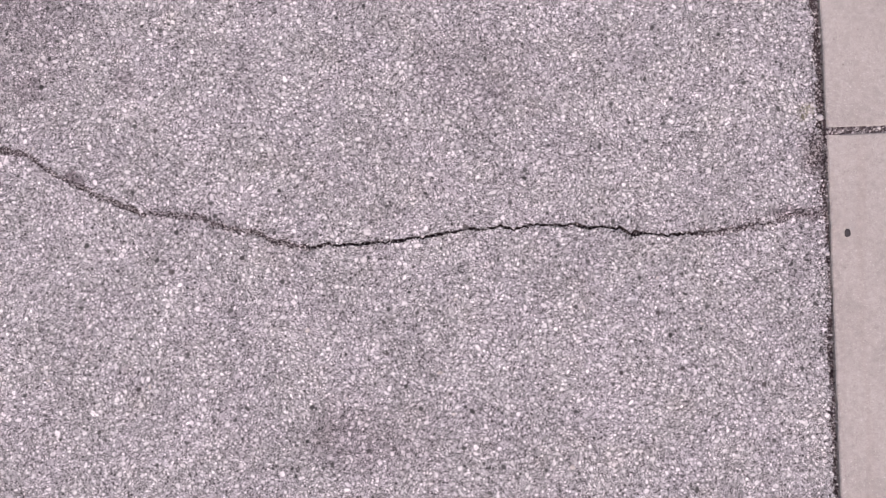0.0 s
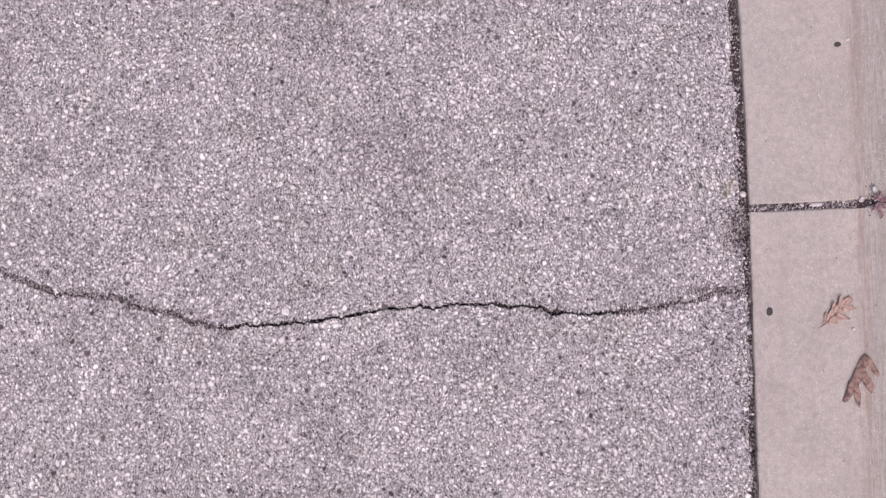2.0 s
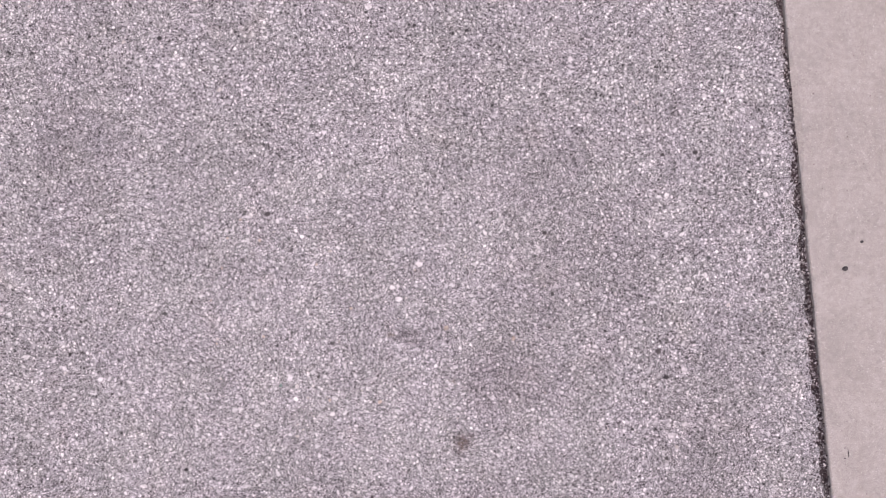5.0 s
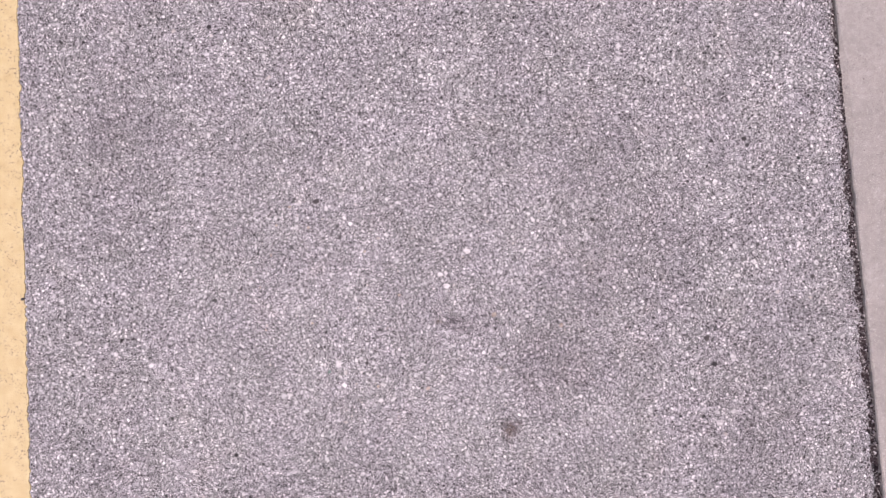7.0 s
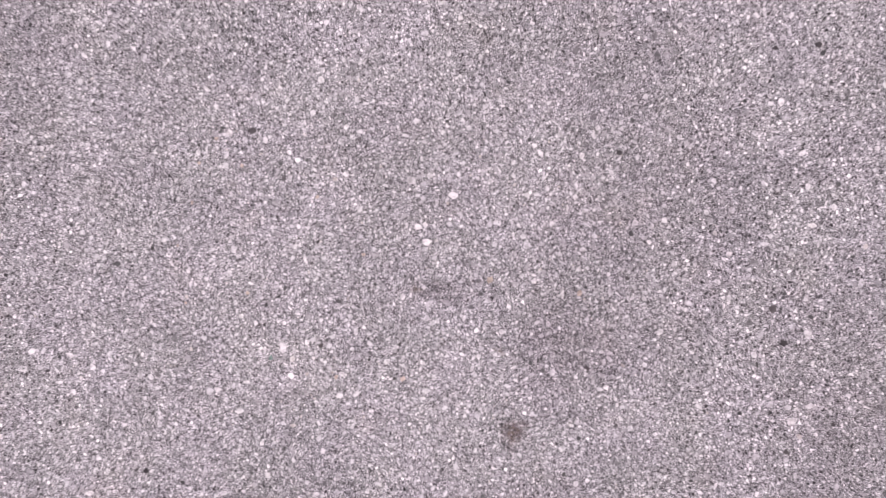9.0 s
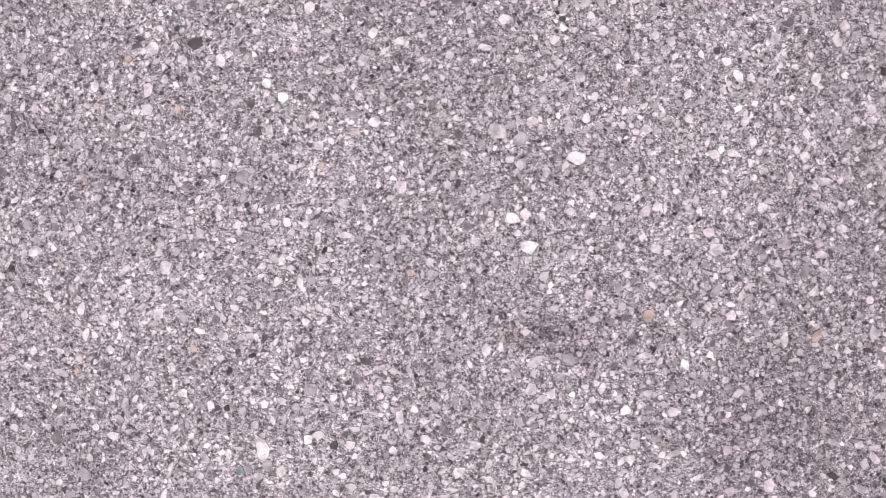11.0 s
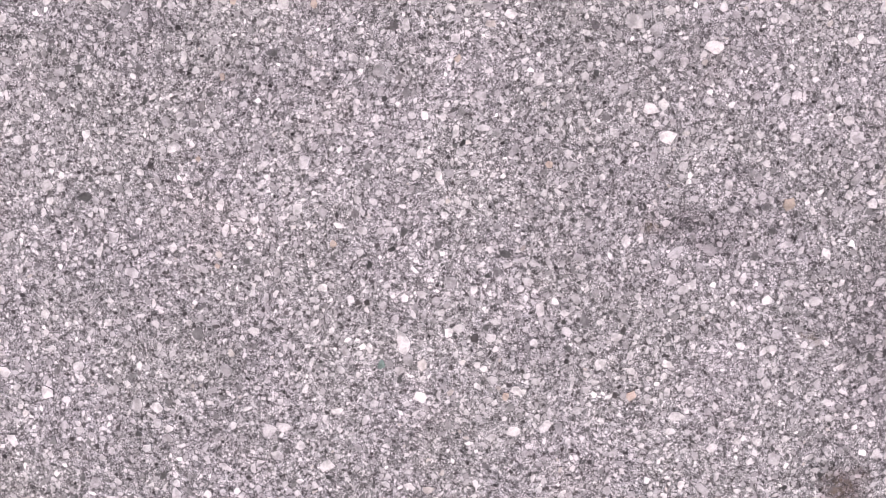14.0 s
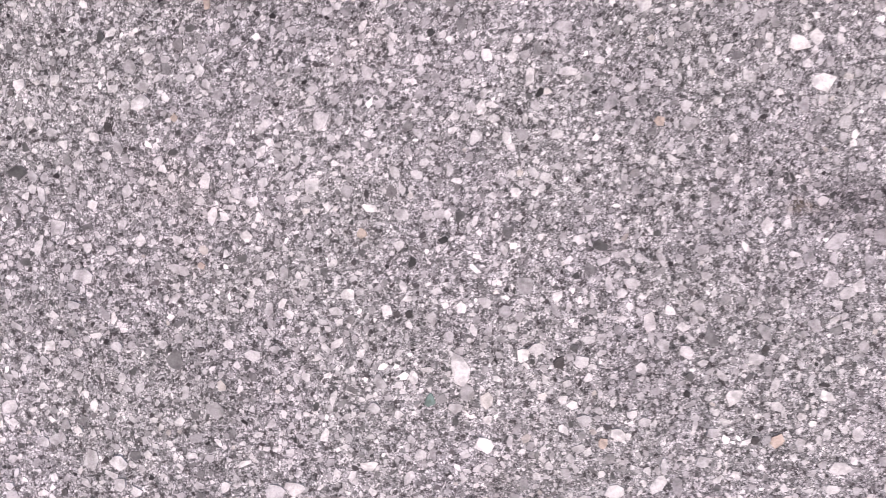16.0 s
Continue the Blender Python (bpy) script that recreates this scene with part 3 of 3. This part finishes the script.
def build_weed(x, y):
    """A withered rosette caught where the joint meets the kerb."""
    top = tagged(new("withered_weed"), "flattened withered pinkish weed in the concrete joint", "weed")
    top.matrix_world = pose(x, y, 0.032, 0, -42, 0)
    mat = plain_material("withered_stem", (0.23, 0.15, 0.16), (0.10, 0.06, 0.07), 150.0)
    rnd = random.Random(4)
    for k, (degrees, size, wide) in enumerate([(88, 0.026, 1.0), (150, 0.017, 0.8), (-5, 0.034, 1.3), (-55, 0.028, 1.0), (-92, 0.042, 1.6), (-125, 0.030, 1.0), (70, 0.030, 0.4), (115, 0.024, 0.4), (30, 0.022, 0.8)]):
        a = radians(degrees)
        v, f = [], []
        for i in range(7):
            t = i / 6
            w = 0.0030 * wide * math.sin(math.pi * (0.15 + 0.8 * t))
            bend = a + 0.5 * t * rnd.uniform(-0.6, 0.6)
            cx, cy, z = size * t * math.cos(bend), size * t * math.sin(bend), 0.006 * math.sin(3 * t) + 0.002
            v += [(cx - w * math.sin(bend), cy + w * math.cos(bend), z), (cx, cy, z + 0.0012), (cx + w * math.sin(bend), cy - w * math.cos(bend), z)]
        for i in range(6):
            f += [(3 * i + q, 3 * i + q + 1, 3 * i + q + 4, 3 * i + q + 3) for q in range(2)]
        ob = mesh_object("leaf", v, f, mat, top)
        th = ob.modifiers.new("thickness", "SOLIDIFY")
        th.thickness = 0.0006
    return top


build_weed(0.279, 0.008)


def build_lump(name, x, y, z, sx, sy, sz, turn, material, label, category, seed):
    """A small worn lump: an uneven pebble or a flattened drop."""
    bm = bmesh.new()
    bmesh.ops.create_icosphere(bm, subdivisions=2, radius=1.0)
    for v in bm.verts:
        k = 1 + (0.45 if name == "pebble" else 0.25) * noise.noise(v.co * 1.9 + Vector((seed, 0, 0)))
        v.co = Vector((v.co.x * sx * k, v.co.y * sy * k, v.co.z * sz * k))
    me = bpy.data.meshes.new(name)
    bm.to_mesh(me)
    bm.free()
    me.materials.append(material)
    me.shade_smooth()
    ob = new(name, me)
    ob.matrix_world = pose(x, y, z + sz * 0.6, 0, 0, turn)
    return tagged(ob, label, category)


build_lump("tar_spot", 0.033, -0.2405, 0.0025, 0.0075, 0.0098, 0.002, -15, tar, "round black tar spot stuck to pale concrete", "tar spot", 1)
build_lump("tar_spot", 0.213, 0.378, 0.0025, 0.0085, 0.0062, 0.002, 5, tar, "oval black tar spot on the concrete", "tar spot", 2)
build_lump("tar_spot", -0.028, 1.618, 0.0025, 0.0075, 0.0055, 0.0018, 10, tar, "small black tar spot on the bending gutter", "tar spot", 3)
build_lump("tar_spot", 0.012, 1.680, 0.0025, 0.0040, 0.0034, 0.0014, 0, tar, "tiny black tar spot on the bending gutter", "tar spot", 4)
build_lump("tar_spot", 0.083, 1.860, 0.0025, 0.0052, 0.0042, 0.0014, 20, tar, "small black tar spot on the bending gutter", "tar spot", 8)
build_lump("tar_spot", 0.083, 1.803, 0.0025, 0.0046, 0.0038, 0.0014, 0, tar, "tiny black tar spot on the bending gutter", "tar spot", 9)
for dx, dy, sx, sy in ((-0.032, 1.204, 0.0022, 0.0010), (-0.024, 1.192, 0.0011, 0.011), (-0.032, 1.180, 0.0026, 0.0010)):
    build_lump("scuff_mark", dx, dy, 0.0028, sx, sy, 0.0008, 5, tar, "thin dark scuff mark on the bending gutter", "scuff", 7)["group"] = "scuff marks"
build_lump("tar_spot", -2.043, 1.535, 0.002, 0.006, 0.0035, 0.0012, 10, tar, "small dark smudge stuck to the yellow line", "tar spot", 5)
pebble_mat = plain_material("pebble_pale", (0.25, 0.238, 0.23), (0.40, 0.383, 0.374), 200.0, 0.7)
PEBBLES = [(0.150, 0.0045, -0.002, 0.0165, 0.0058, 0.004, 6), (0.236, 0.390, 0.003, 0.0065, 0.005, 0.0035, 30), (0.224, -0.282, 0.003, 0.0042, 0.004, 0.003, 0),
           (0.118, 0.003, -0.002, 0.005, 0.004, 0.003, 20), (0.214, 0.011, -0.002, 0.006, 0.0045, 0.0035, 70), (0.251, 0.014, 0.002, 0.008, 0.006, 0.004, 40),
           (0.272, 0.035, 0.004, 0.006, 0.009, 0.004, 15), (-0.064, 1.028, -0.004, 0.0075, 0.0078, 0.005, 0), (0.284, -0.385, 0.010, 0.003, 0.006, 0.003, 0),
           (0.285, 0.20, 0.012, 0.005, 0.005, 0.003, 20), (-0.012, -0.287, -0.004, 0.006, 0.0055, 0.005, 35), (-0.018, 0.030, -0.004, 0.0075, 0.0085, 0.005, 60)]
for i, (x, y, z, sx, sy, sz, turn) in enumerate(PEBBLES):
    build_lump("pebble", x, y, z if x < 0.23 else cove_rise(x) + 0.002, sx, sy, sz, turn, pebble_mat, "small pale pebble lying loose in the joint or gutter", "pebble", 10 + i)["group"] = "loose pebbles"

# ---- the road's exposed stones ----
X0, X1, Y0, Y1, CELL = -2.12, 0.02, -0.92, 2.36, 0.001
taken = np.zeros((int((X1 - X0) / CELL), int((Y1 - Y0) / CELL)), dtype=bool)


def free_spot(x, y, r, keep=0.85):
    """Whether a stone fits here; if so the place is marked as taken."""
    i, j, k = int((x - X0) / CELL), int((y - Y0) / CELL), max(1, int(r * keep / CELL))
    if i < k or j < k or i + k >= taken.shape[0] or j + k >= taken.shape[1]:
        return False
    patch = taken[i - k:i + k + 1, j - k:j + k + 1]
    if patch.any():
        return False
    patch[:] = True
    return True


# single stones that stand out, by tone: place in metres, length along x and y in millimetres
PALE_A = [(-1.084, 1.665, 19, 14.8), (-1.398, 1.752, 14.7, 11.5), (-1.337, 1.738, 8.4, 12.6), (-0.92, 1.742, 9.5, 10.6), (-0.759, 1.751, 10.6, 10.6), (-1.028, 1.747, 10.6, 8.5),
          (-0.884, 1.636, 11.7, 9.5), (-0.892, 1.563, 10.6, 9.5), (-0.796, 1.505, 10.6, 11.7), (-0.745, 1.496, 8.5, 8.5), (-0.972, 1.357, 10.6, 10.6), (-1.115, 1.375, 10.5, 7.4),
          (-1.184, 1.404, 8.4, 14.7), (-1.342, 1.376, 7.3, 9.4), (-0.788, 1.539, 10.6, 7.4), (-1.486, 1.734, 6.3, 6.3), (-1.487, 1.71, 5.2, 7.3), (-1.051, 1.672, 12.7, 9.5),
          (-0.814, 1.612, 5.3, 12.7), (-0.8, 1.63, 8.5, 10.6), (-0.962, 1.405, 5.3, 7.4), (-1.608, 1.329, 4.5, 6.7), (-1.424, 1.307, 15, 10.5), (-1.569, 1.587, 6.8, 7.5)]
PALE_B = [(-1.566, 1.354, 6, 5.2), (-1.213, 1.293, 16.5, 9), (-1.209, 1.33, 10.5, 8.2), (-1.613, 1.32, 7.5, 6), (-1.818, 2.131, 14.3, 11.7), (-1.809, 2.047, 13, 11.7),
          (-1.124, 2.232, 16.9, 15.6), (-1.422, 1.797, 10.4, 10.4), (-1.55, 2.102, 11.7, 11.7), (-1.83, 1.321, 12.9, 11.7), (-1.178, 1.111, 11.7, 11.7), (-0.432, 1.236, 15.7, 14.4),
          (-0.401, 1.262, 17, 10.5), (-0.35, 1.606, 11.8, 11.8), (-0.349, 2.02, 11.8, 11.8), (-0.261, 2.067, 11.8, 11.8), (-0.66, 2.108, 14.4, 13.1), (-0.438, 1.79, 11.8, 15.7),
          (-0.208, 1.791, 13.1, 13.1), (-0.401, 1.386, 13.1, 18.3), (-0.15, 1.433, 11.8, 10.5), (-1.938, 1.361, 12.9, 11.6), (-1.914, 1.431, 18.1, 12.9), (-0.408, -0.507, 14.2, 12.9)]
PALE_C = [(-1.496, -0.798, 11.4, 12.7), (-1.077, -0.293, 18.1, 12.9), (-1.07, -0.229, 16.9, 18.1), (-0.199, -0.306, 13, 18.2), (-0.886, 0.026, 13.1, 11.8), (-1.364, 0.062, 17, 15.7),
          (-1.573, 0.084, 15.7, 13.1), (-1.083, 0.063, 14.4, 11.8), (-0.054, 0.188, 14.6, 11.9)]
GREY_A = [(-1.063, 1.633, 11.6, 11.6), (-1.04, 1.625, 8.4, 10.6), (-1.175, 1.616, 10.5, 13.7), (-1.395, 1.55, 14.6, 13.6), (-1.402, 1.507, 10.5, 10.5), (-1.469, 1.491, 7.3, 13.6),
          (-1.452, 1.505, 8.4, 8.4), (-1.362, 1.58, 9.4, 10.5), (-1.512, 1.57, 11.5, 9.4), (-1.453, 1.718, 8.4, 9.4), (-1.311, 1.38, 12.6, 24.1), (-1.228, 1.573, 12.6, 6.3),
          (-1.259, 1.39, 13.6, 8.4), (-1.231, 1.341, 10.5, 9.4), (-1.227, 1.461, 7.3, 7.3), (-1.212, 1.701, 9.5, 7.4), (-0.823, 1.741, 10.6, 11.7), (-0.906, 1.67, 10.6, 8.5),
          (-0.822, 1.551, 12.7, 10.6), (-0.848, 1.646, 8.5, 10.6), (-0.798, 1.652, 7.4, 11.7), (-0.841, 1.584, 8.5, 9.5), (-0.974, 1.498, 8.5, 8.5), (-0.955, 1.452, 11.6, 6.3)]
GREY_B = [(-0.895, 1.495, 9.5, 9.5), (-0.954, 1.417, 10.6, 7.4), (-0.931, 1.399, 9.5, 10.6), (-0.812, 1.45, 8.5, 7.4), (-0.847, 1.443, 6.4, 10.6), (-0.783, 1.419, 7.4, 10.6),
          (-0.736, 1.673, 7.4, 9.6), (-0.742, 1.465, 12.7, 13.8), (-0.756, 1.344, 9.6, 11.7), (-0.885, 1.547, 12.7, 11.7), (-0.946, 1.661, 10.6, 9.5), (-1.052, 1.415, 10.5, 8.4),
          (-0.996, 1.423, 7.4, 12.7), (-1.194, 1.43, 11.6, 8.4), (-1.225, 1.394, 9.4, 6.3), (-1.132, 1.5, 7.4, 8.4), (-1.249, 1.657, 9.5, 8.4), (-1.533, 1.711, 9.4, 8.3),
          (-1.557, 1.456, 13.5, 9.8), (-1.565, 1.437, 10.5, 6), (-1.541, 1.331, 13.5, 11.2), (-1.54, 1.316, 8.2, 9), (-1.438, 1.305, 14.2, 12.7), (-1.515, 1.568, 9, 9.8)]
GREY_C = [(-1.523, 1.567, 7.5, 8.3), (-1.587, 1.56, 8.3, 9), (-1.593, 1.585, 8.3, 9), (-1.582, 1.511, 6, 13.5), (-1.154, 1.309, 9.7, 8.2), (-1.18, 1.308, 5.2, 12.7),
          (-1.103, 1.343, 7.5, 7.5)]
DARK_A = [(-1.36, 1.755, 14.7, 11.5), (-1.482, 1.402, 6.3, 4.2), (-1.245, 1.38, 8.4, 8.4), (-1.108, 1.381, 5.3, 5.3), (-1.504, 1.679, 4.7, 4.7), (-1.536, 1.554, 4.7, 5.7),
          (-1.163, 1.723, 4.2, 6.3), (-0.785, 1.334, 12.7, 5.3), (-0.748, 1.449, 8.5, 5.3), (-1.07, 1.355, 8.4, 3.2), (-1.162, 1.354, 5.3, 6.3), (-1.351, 1.418, 4.7, 5.2),
          (-1.343, 1.418, 5.2, 6.3), (-1.599, 1.58, 4.9, 4.9), (-1.535, 1.553, 5.3, 6), (-1.119, 1.321, 6, 6), (-1.577, 1.314, 3.7, 3.7), (-1.166, 2.137, 13, 7.8),
          (-1.766, 2.166, 7.8, 7.8), (-1.815, 1.437, 7.8, 7.8), (-1.55, 1.169, 10.4, 9.1), (-0.301, 2.006, 10.5, 9.2), (-0.446, 1.885, 11.8, 9.2), (-0.215, 1.948, 9.2, 9.2)]
DARK_B = [(-0.461, 1.431, 13.1, 15.7), (-0.444, 1.371, 15.7, 11.8), (-0.218, 1.425, 9.2, 9.2), (-0.217, 1.571, 9.2, 9.2), (-0.721, 1.707, 9.1, 7.8), (-1.018, 2.188, 9.1, 7.8),
          (-1.605, 2.162, 10.4, 10.4), (-0.371, 1.89, 13.1, 10.5), (-0.712, 1.488, 7.8, 7.8), (-0.36, 1.229, 7.9, 7.9), (-0.443, 1.183, 10.5, 10.5), (-1.518, -0.318, 14.2, 12.9),
          (-1.357, -0.287, 11.6, 11.6), (-0.845, -0.22, 16.9, 15.6), (-0.168, -0.583, 11.6, 12.9), (-0.354, -0.546, 11.6, 10.3), (-0.493, -0.555, 9, 9), (-1.025, -0.508, 9, 9),
          (-1.588, -0.584, 11.5, 10.2), (-1.559, 0.008, 10.4, 11.7), (-0.406, -0.419, 11.6, 10.3)]
TAN = [(-0.95, 1.489, 11.6, 12.7), (-1.378, 1.694, 6.3, 8.4), (-1.422, 1.742, 7.3, 6.3), (-1.248, 1.638, 7.4, 7.4), (-1.371, 1.473, 7.3, 7.3), (-0.795, 1.464, 8.5, 10.6),
       (-1.465, 1.632, 5.2, 7.3), (-1.169, 1.536, 7.4, 7.4), (-1.452, 1.7, 6.3, 6.3), (-1.22, 1.325, 6.7, 7.5), (-1.491, 1.557, 5.3, 6), (-1.479, 1.458, 6, 5.3),
       (-1.104, 1.32, 9.7, 9.7)]
GREEN = [(-1.332, 1.36, 8.9, 9.4)]
WHITE = [(-1.011, 1.636, 20.1, 13.7), (-1.196, 1.759, 10.5, 10.5), (-1.182, 1.624, 6.3, 5.3), (-1.295, 1.716, 9.4, 9.4), (-1.281, 1.703, 10.5, 9.5), (-1.07, 1.347, 12.6, 8.4),
         (-0.825, 1.462, 7.4, 13.8), (-0.874, 1.486, 9.5, 9.5), (-1.271, 1.531, 6.3, 8.4), (-1.059, 1.556, 19, 13.7), (-1.073, 1.583, 14.8, 9.5), (-0.869, 1.721, 9.5, 7.4),
         (-0.908, 1.567, 5.3, 8.5), (-0.787, 1.702, 10.6, 12.8), (-1.17, 1.41, 6.3, 8.4), (-1.554, 1.37, 6, 9), (-1.298, 1.329, 12.7, 10.5)]
SLATE = [(-1.485, 1.606, 9.4, 10.4), (-1.12, 1.663, 7.4, 9.5), (-1.306, 1.67, 8.4, 8.4), (-1.35, 1.5, 8.4, 8.4), (-1.381, 1.417, 6.3, 7.3), (-1.394, 1.662, 10.5, 7.3),
         (-1.1, 1.584, 6.3, 7.4), (-1.187, 1.503, 7.4, 5.3), (-1.316, 1.747, 6.3, 7.3), (-1.303, 1.72, 5.8, 5.8), (-1.303, 1.623, 6.3, 6.3), (-1.529, 1.684, 5.2, 8.3)]
KINDS = {"white": white_stone, "slate": slate_stone, "pale": pale_stone, "grey": grey_stone, "dark": dark_stone, "tan": tan_stone, "green": green_stone}
shapes = {}
for kind, mat in KINDS.items():
    shapes[kind] = []
    for k in range(12):
        v, t = stones_arrays(np.zeros((1, 2)), np.array([1.0]), np.array([0.10]), 0.0, 6 + k % 4, long=0.86)
        c = len(v) // 2
        v[:c, 2] = -0.12
        v[:, :2] /= np.abs(v[:, :2]).max(0)
        me = bpy.data.meshes.new("stone")
        me.from_pydata([tuple(p) for p in v], [], [tuple(q) for q in t[:2 * c]] + [tuple(range(c, 2 * c))])
        me.materials.append(mat)
        shapes[kind].append(me)
stone_count = 0


def put_stone(kind, x, y, long, wide):
    global stone_count
    ob = new("stone", shapes[kind][stone_count * 5 % 12])
    ob.parent = road
    ob.matrix_world = pose(x, y, 0.0, 0, 0, ((stone_count * 37) % 31) - 15) @ Matrix.Diagonal((long * 1.12, wide * 1.12, 0.010, 1))
    stone_count += 1


for kind, spots in (("pale", PALE_A + PALE_B + PALE_C), ("grey", GREY_A + GREY_B + GREY_C), ("dark", DARK_A + DARK_B), ("tan", TAN), ("green", GREEN), ("white", WHITE), ("slate", SLATE)):
    for x, y, long, wide in spots:
        for k in (-0.5, 0.0, 0.5):
            free_spot(x + k * max(0, long - wide) * 0.0005, y + k * max(0, wide - long) * 0.0005, min(long, wide) * 0.0005, 0.9)
        put_stone(kind, x, y, long * 0.0005, wide * 0.0005)
while stone_count < 300:
    x, y, r = rng.uniform(-1.66, -0.70), rng.uniform(1.20, 1.80), rng.uniform(0.0032, 0.0048)
    if free_spot(x, y, r, 0.95):
        put_stone("grey" if rng.random() < 0.9 else "pale", x, y, r, r * rng.uniform(0.7, 1.0))


def on_road(x, y, r):
    if x > seam_left(y) - r * 0.6:
        return False
    return x < -1.99 or abs(y - crack_mid(x)) > crack_half(x) + r * 0.8


def scatter(per_m2, rmin, rmax, power, box, keep, skip=None):
    """Stones of a size class over a stretch of the road, none on top of another."""
    xa, xb, ya, yb = box
    n = int(per_m2 * (xb - xa) * (yb - ya))
    x, y = rng.uniform(xa, xb, n), rng.uniform(ya, yb, n)
    r = rmin + (rmax - rmin) * rng.random(n) ** power
    if skip:
        far = (x < skip[0]) | (x > skip[1]) | (y < skip[2]) | (y > skip[3])
        x, y, r = x[far], y[far], r[far]
    out = [(a, b, c) for a, b, c in zip(x, y, r) if on_road(a, b, c) and free_spot(a, b, c, keep)]
    return np.array(out)


ALL = (X0, X1, Y0, Y1)
CLOSE = (-1.70, -0.62, 1.14, 1.86)
layers = [(scatter(800, 0.0042, 0.0074, 2.2, ALL, 0.9), 6, True, coarse_mat), (scatter(2600, 0.0034, 0.0078, 2.2, (X0, X1, Y0, 0.95), 0.85), 6, True, far_mat),
          (scatter(6500, 0.0014, 0.0036, 1.8, ALL, 0.85, CLOSE), 5, True, dark_chip_mat), (scatter(1500, 0.0014, 0.0030, 1.8, CLOSE, 0.85), 5, True, dark_chip_mat)]
# worn smooth and even towards the middle of the far stretch, more mixed in tone all round it
middling = scatter(26000, 0.0020, 0.0046, 2.2, ALL, 0.74)
past = np.maximum(np.abs(middling[:, 0] + 1.16) - 0.40, np.abs(middling[:, 1] - 1.50) - 0.24)
mixed = rng.random(len(middling)) < np.clip(past / 0.30, 0.12, 1.0)
layers += [(middling[~mixed], 5, True, coarse_mat), (middling[mixed], 5, True, wide_mat),
           (scatter(52000, 0.0013, 0.0024, 1.1, ALL, 0.72), 5, False, chip_mat), (scatter(170000, 0.0008, 0.0015, 1.0, CLOSE, 0.6), 5, False, fine_chip_mat)]
for stones, corners, ringed, mat in layers:
    r = stones[:, 2]
    rise = np.minimum(r * 0.12, 0.0005) * rng.uniform(0.4, 1.5, len(r)) if ringed else r * 0.16
    v, t = stones_arrays(stones[:, :2], r, rise, 0.0, corners, ringed)
    rim = 2 * corners if ringed else 0
    tagged(tri_mesh("aggregate", v, t, mat, road, rim, 3 * corners - 2), kind="stuff")
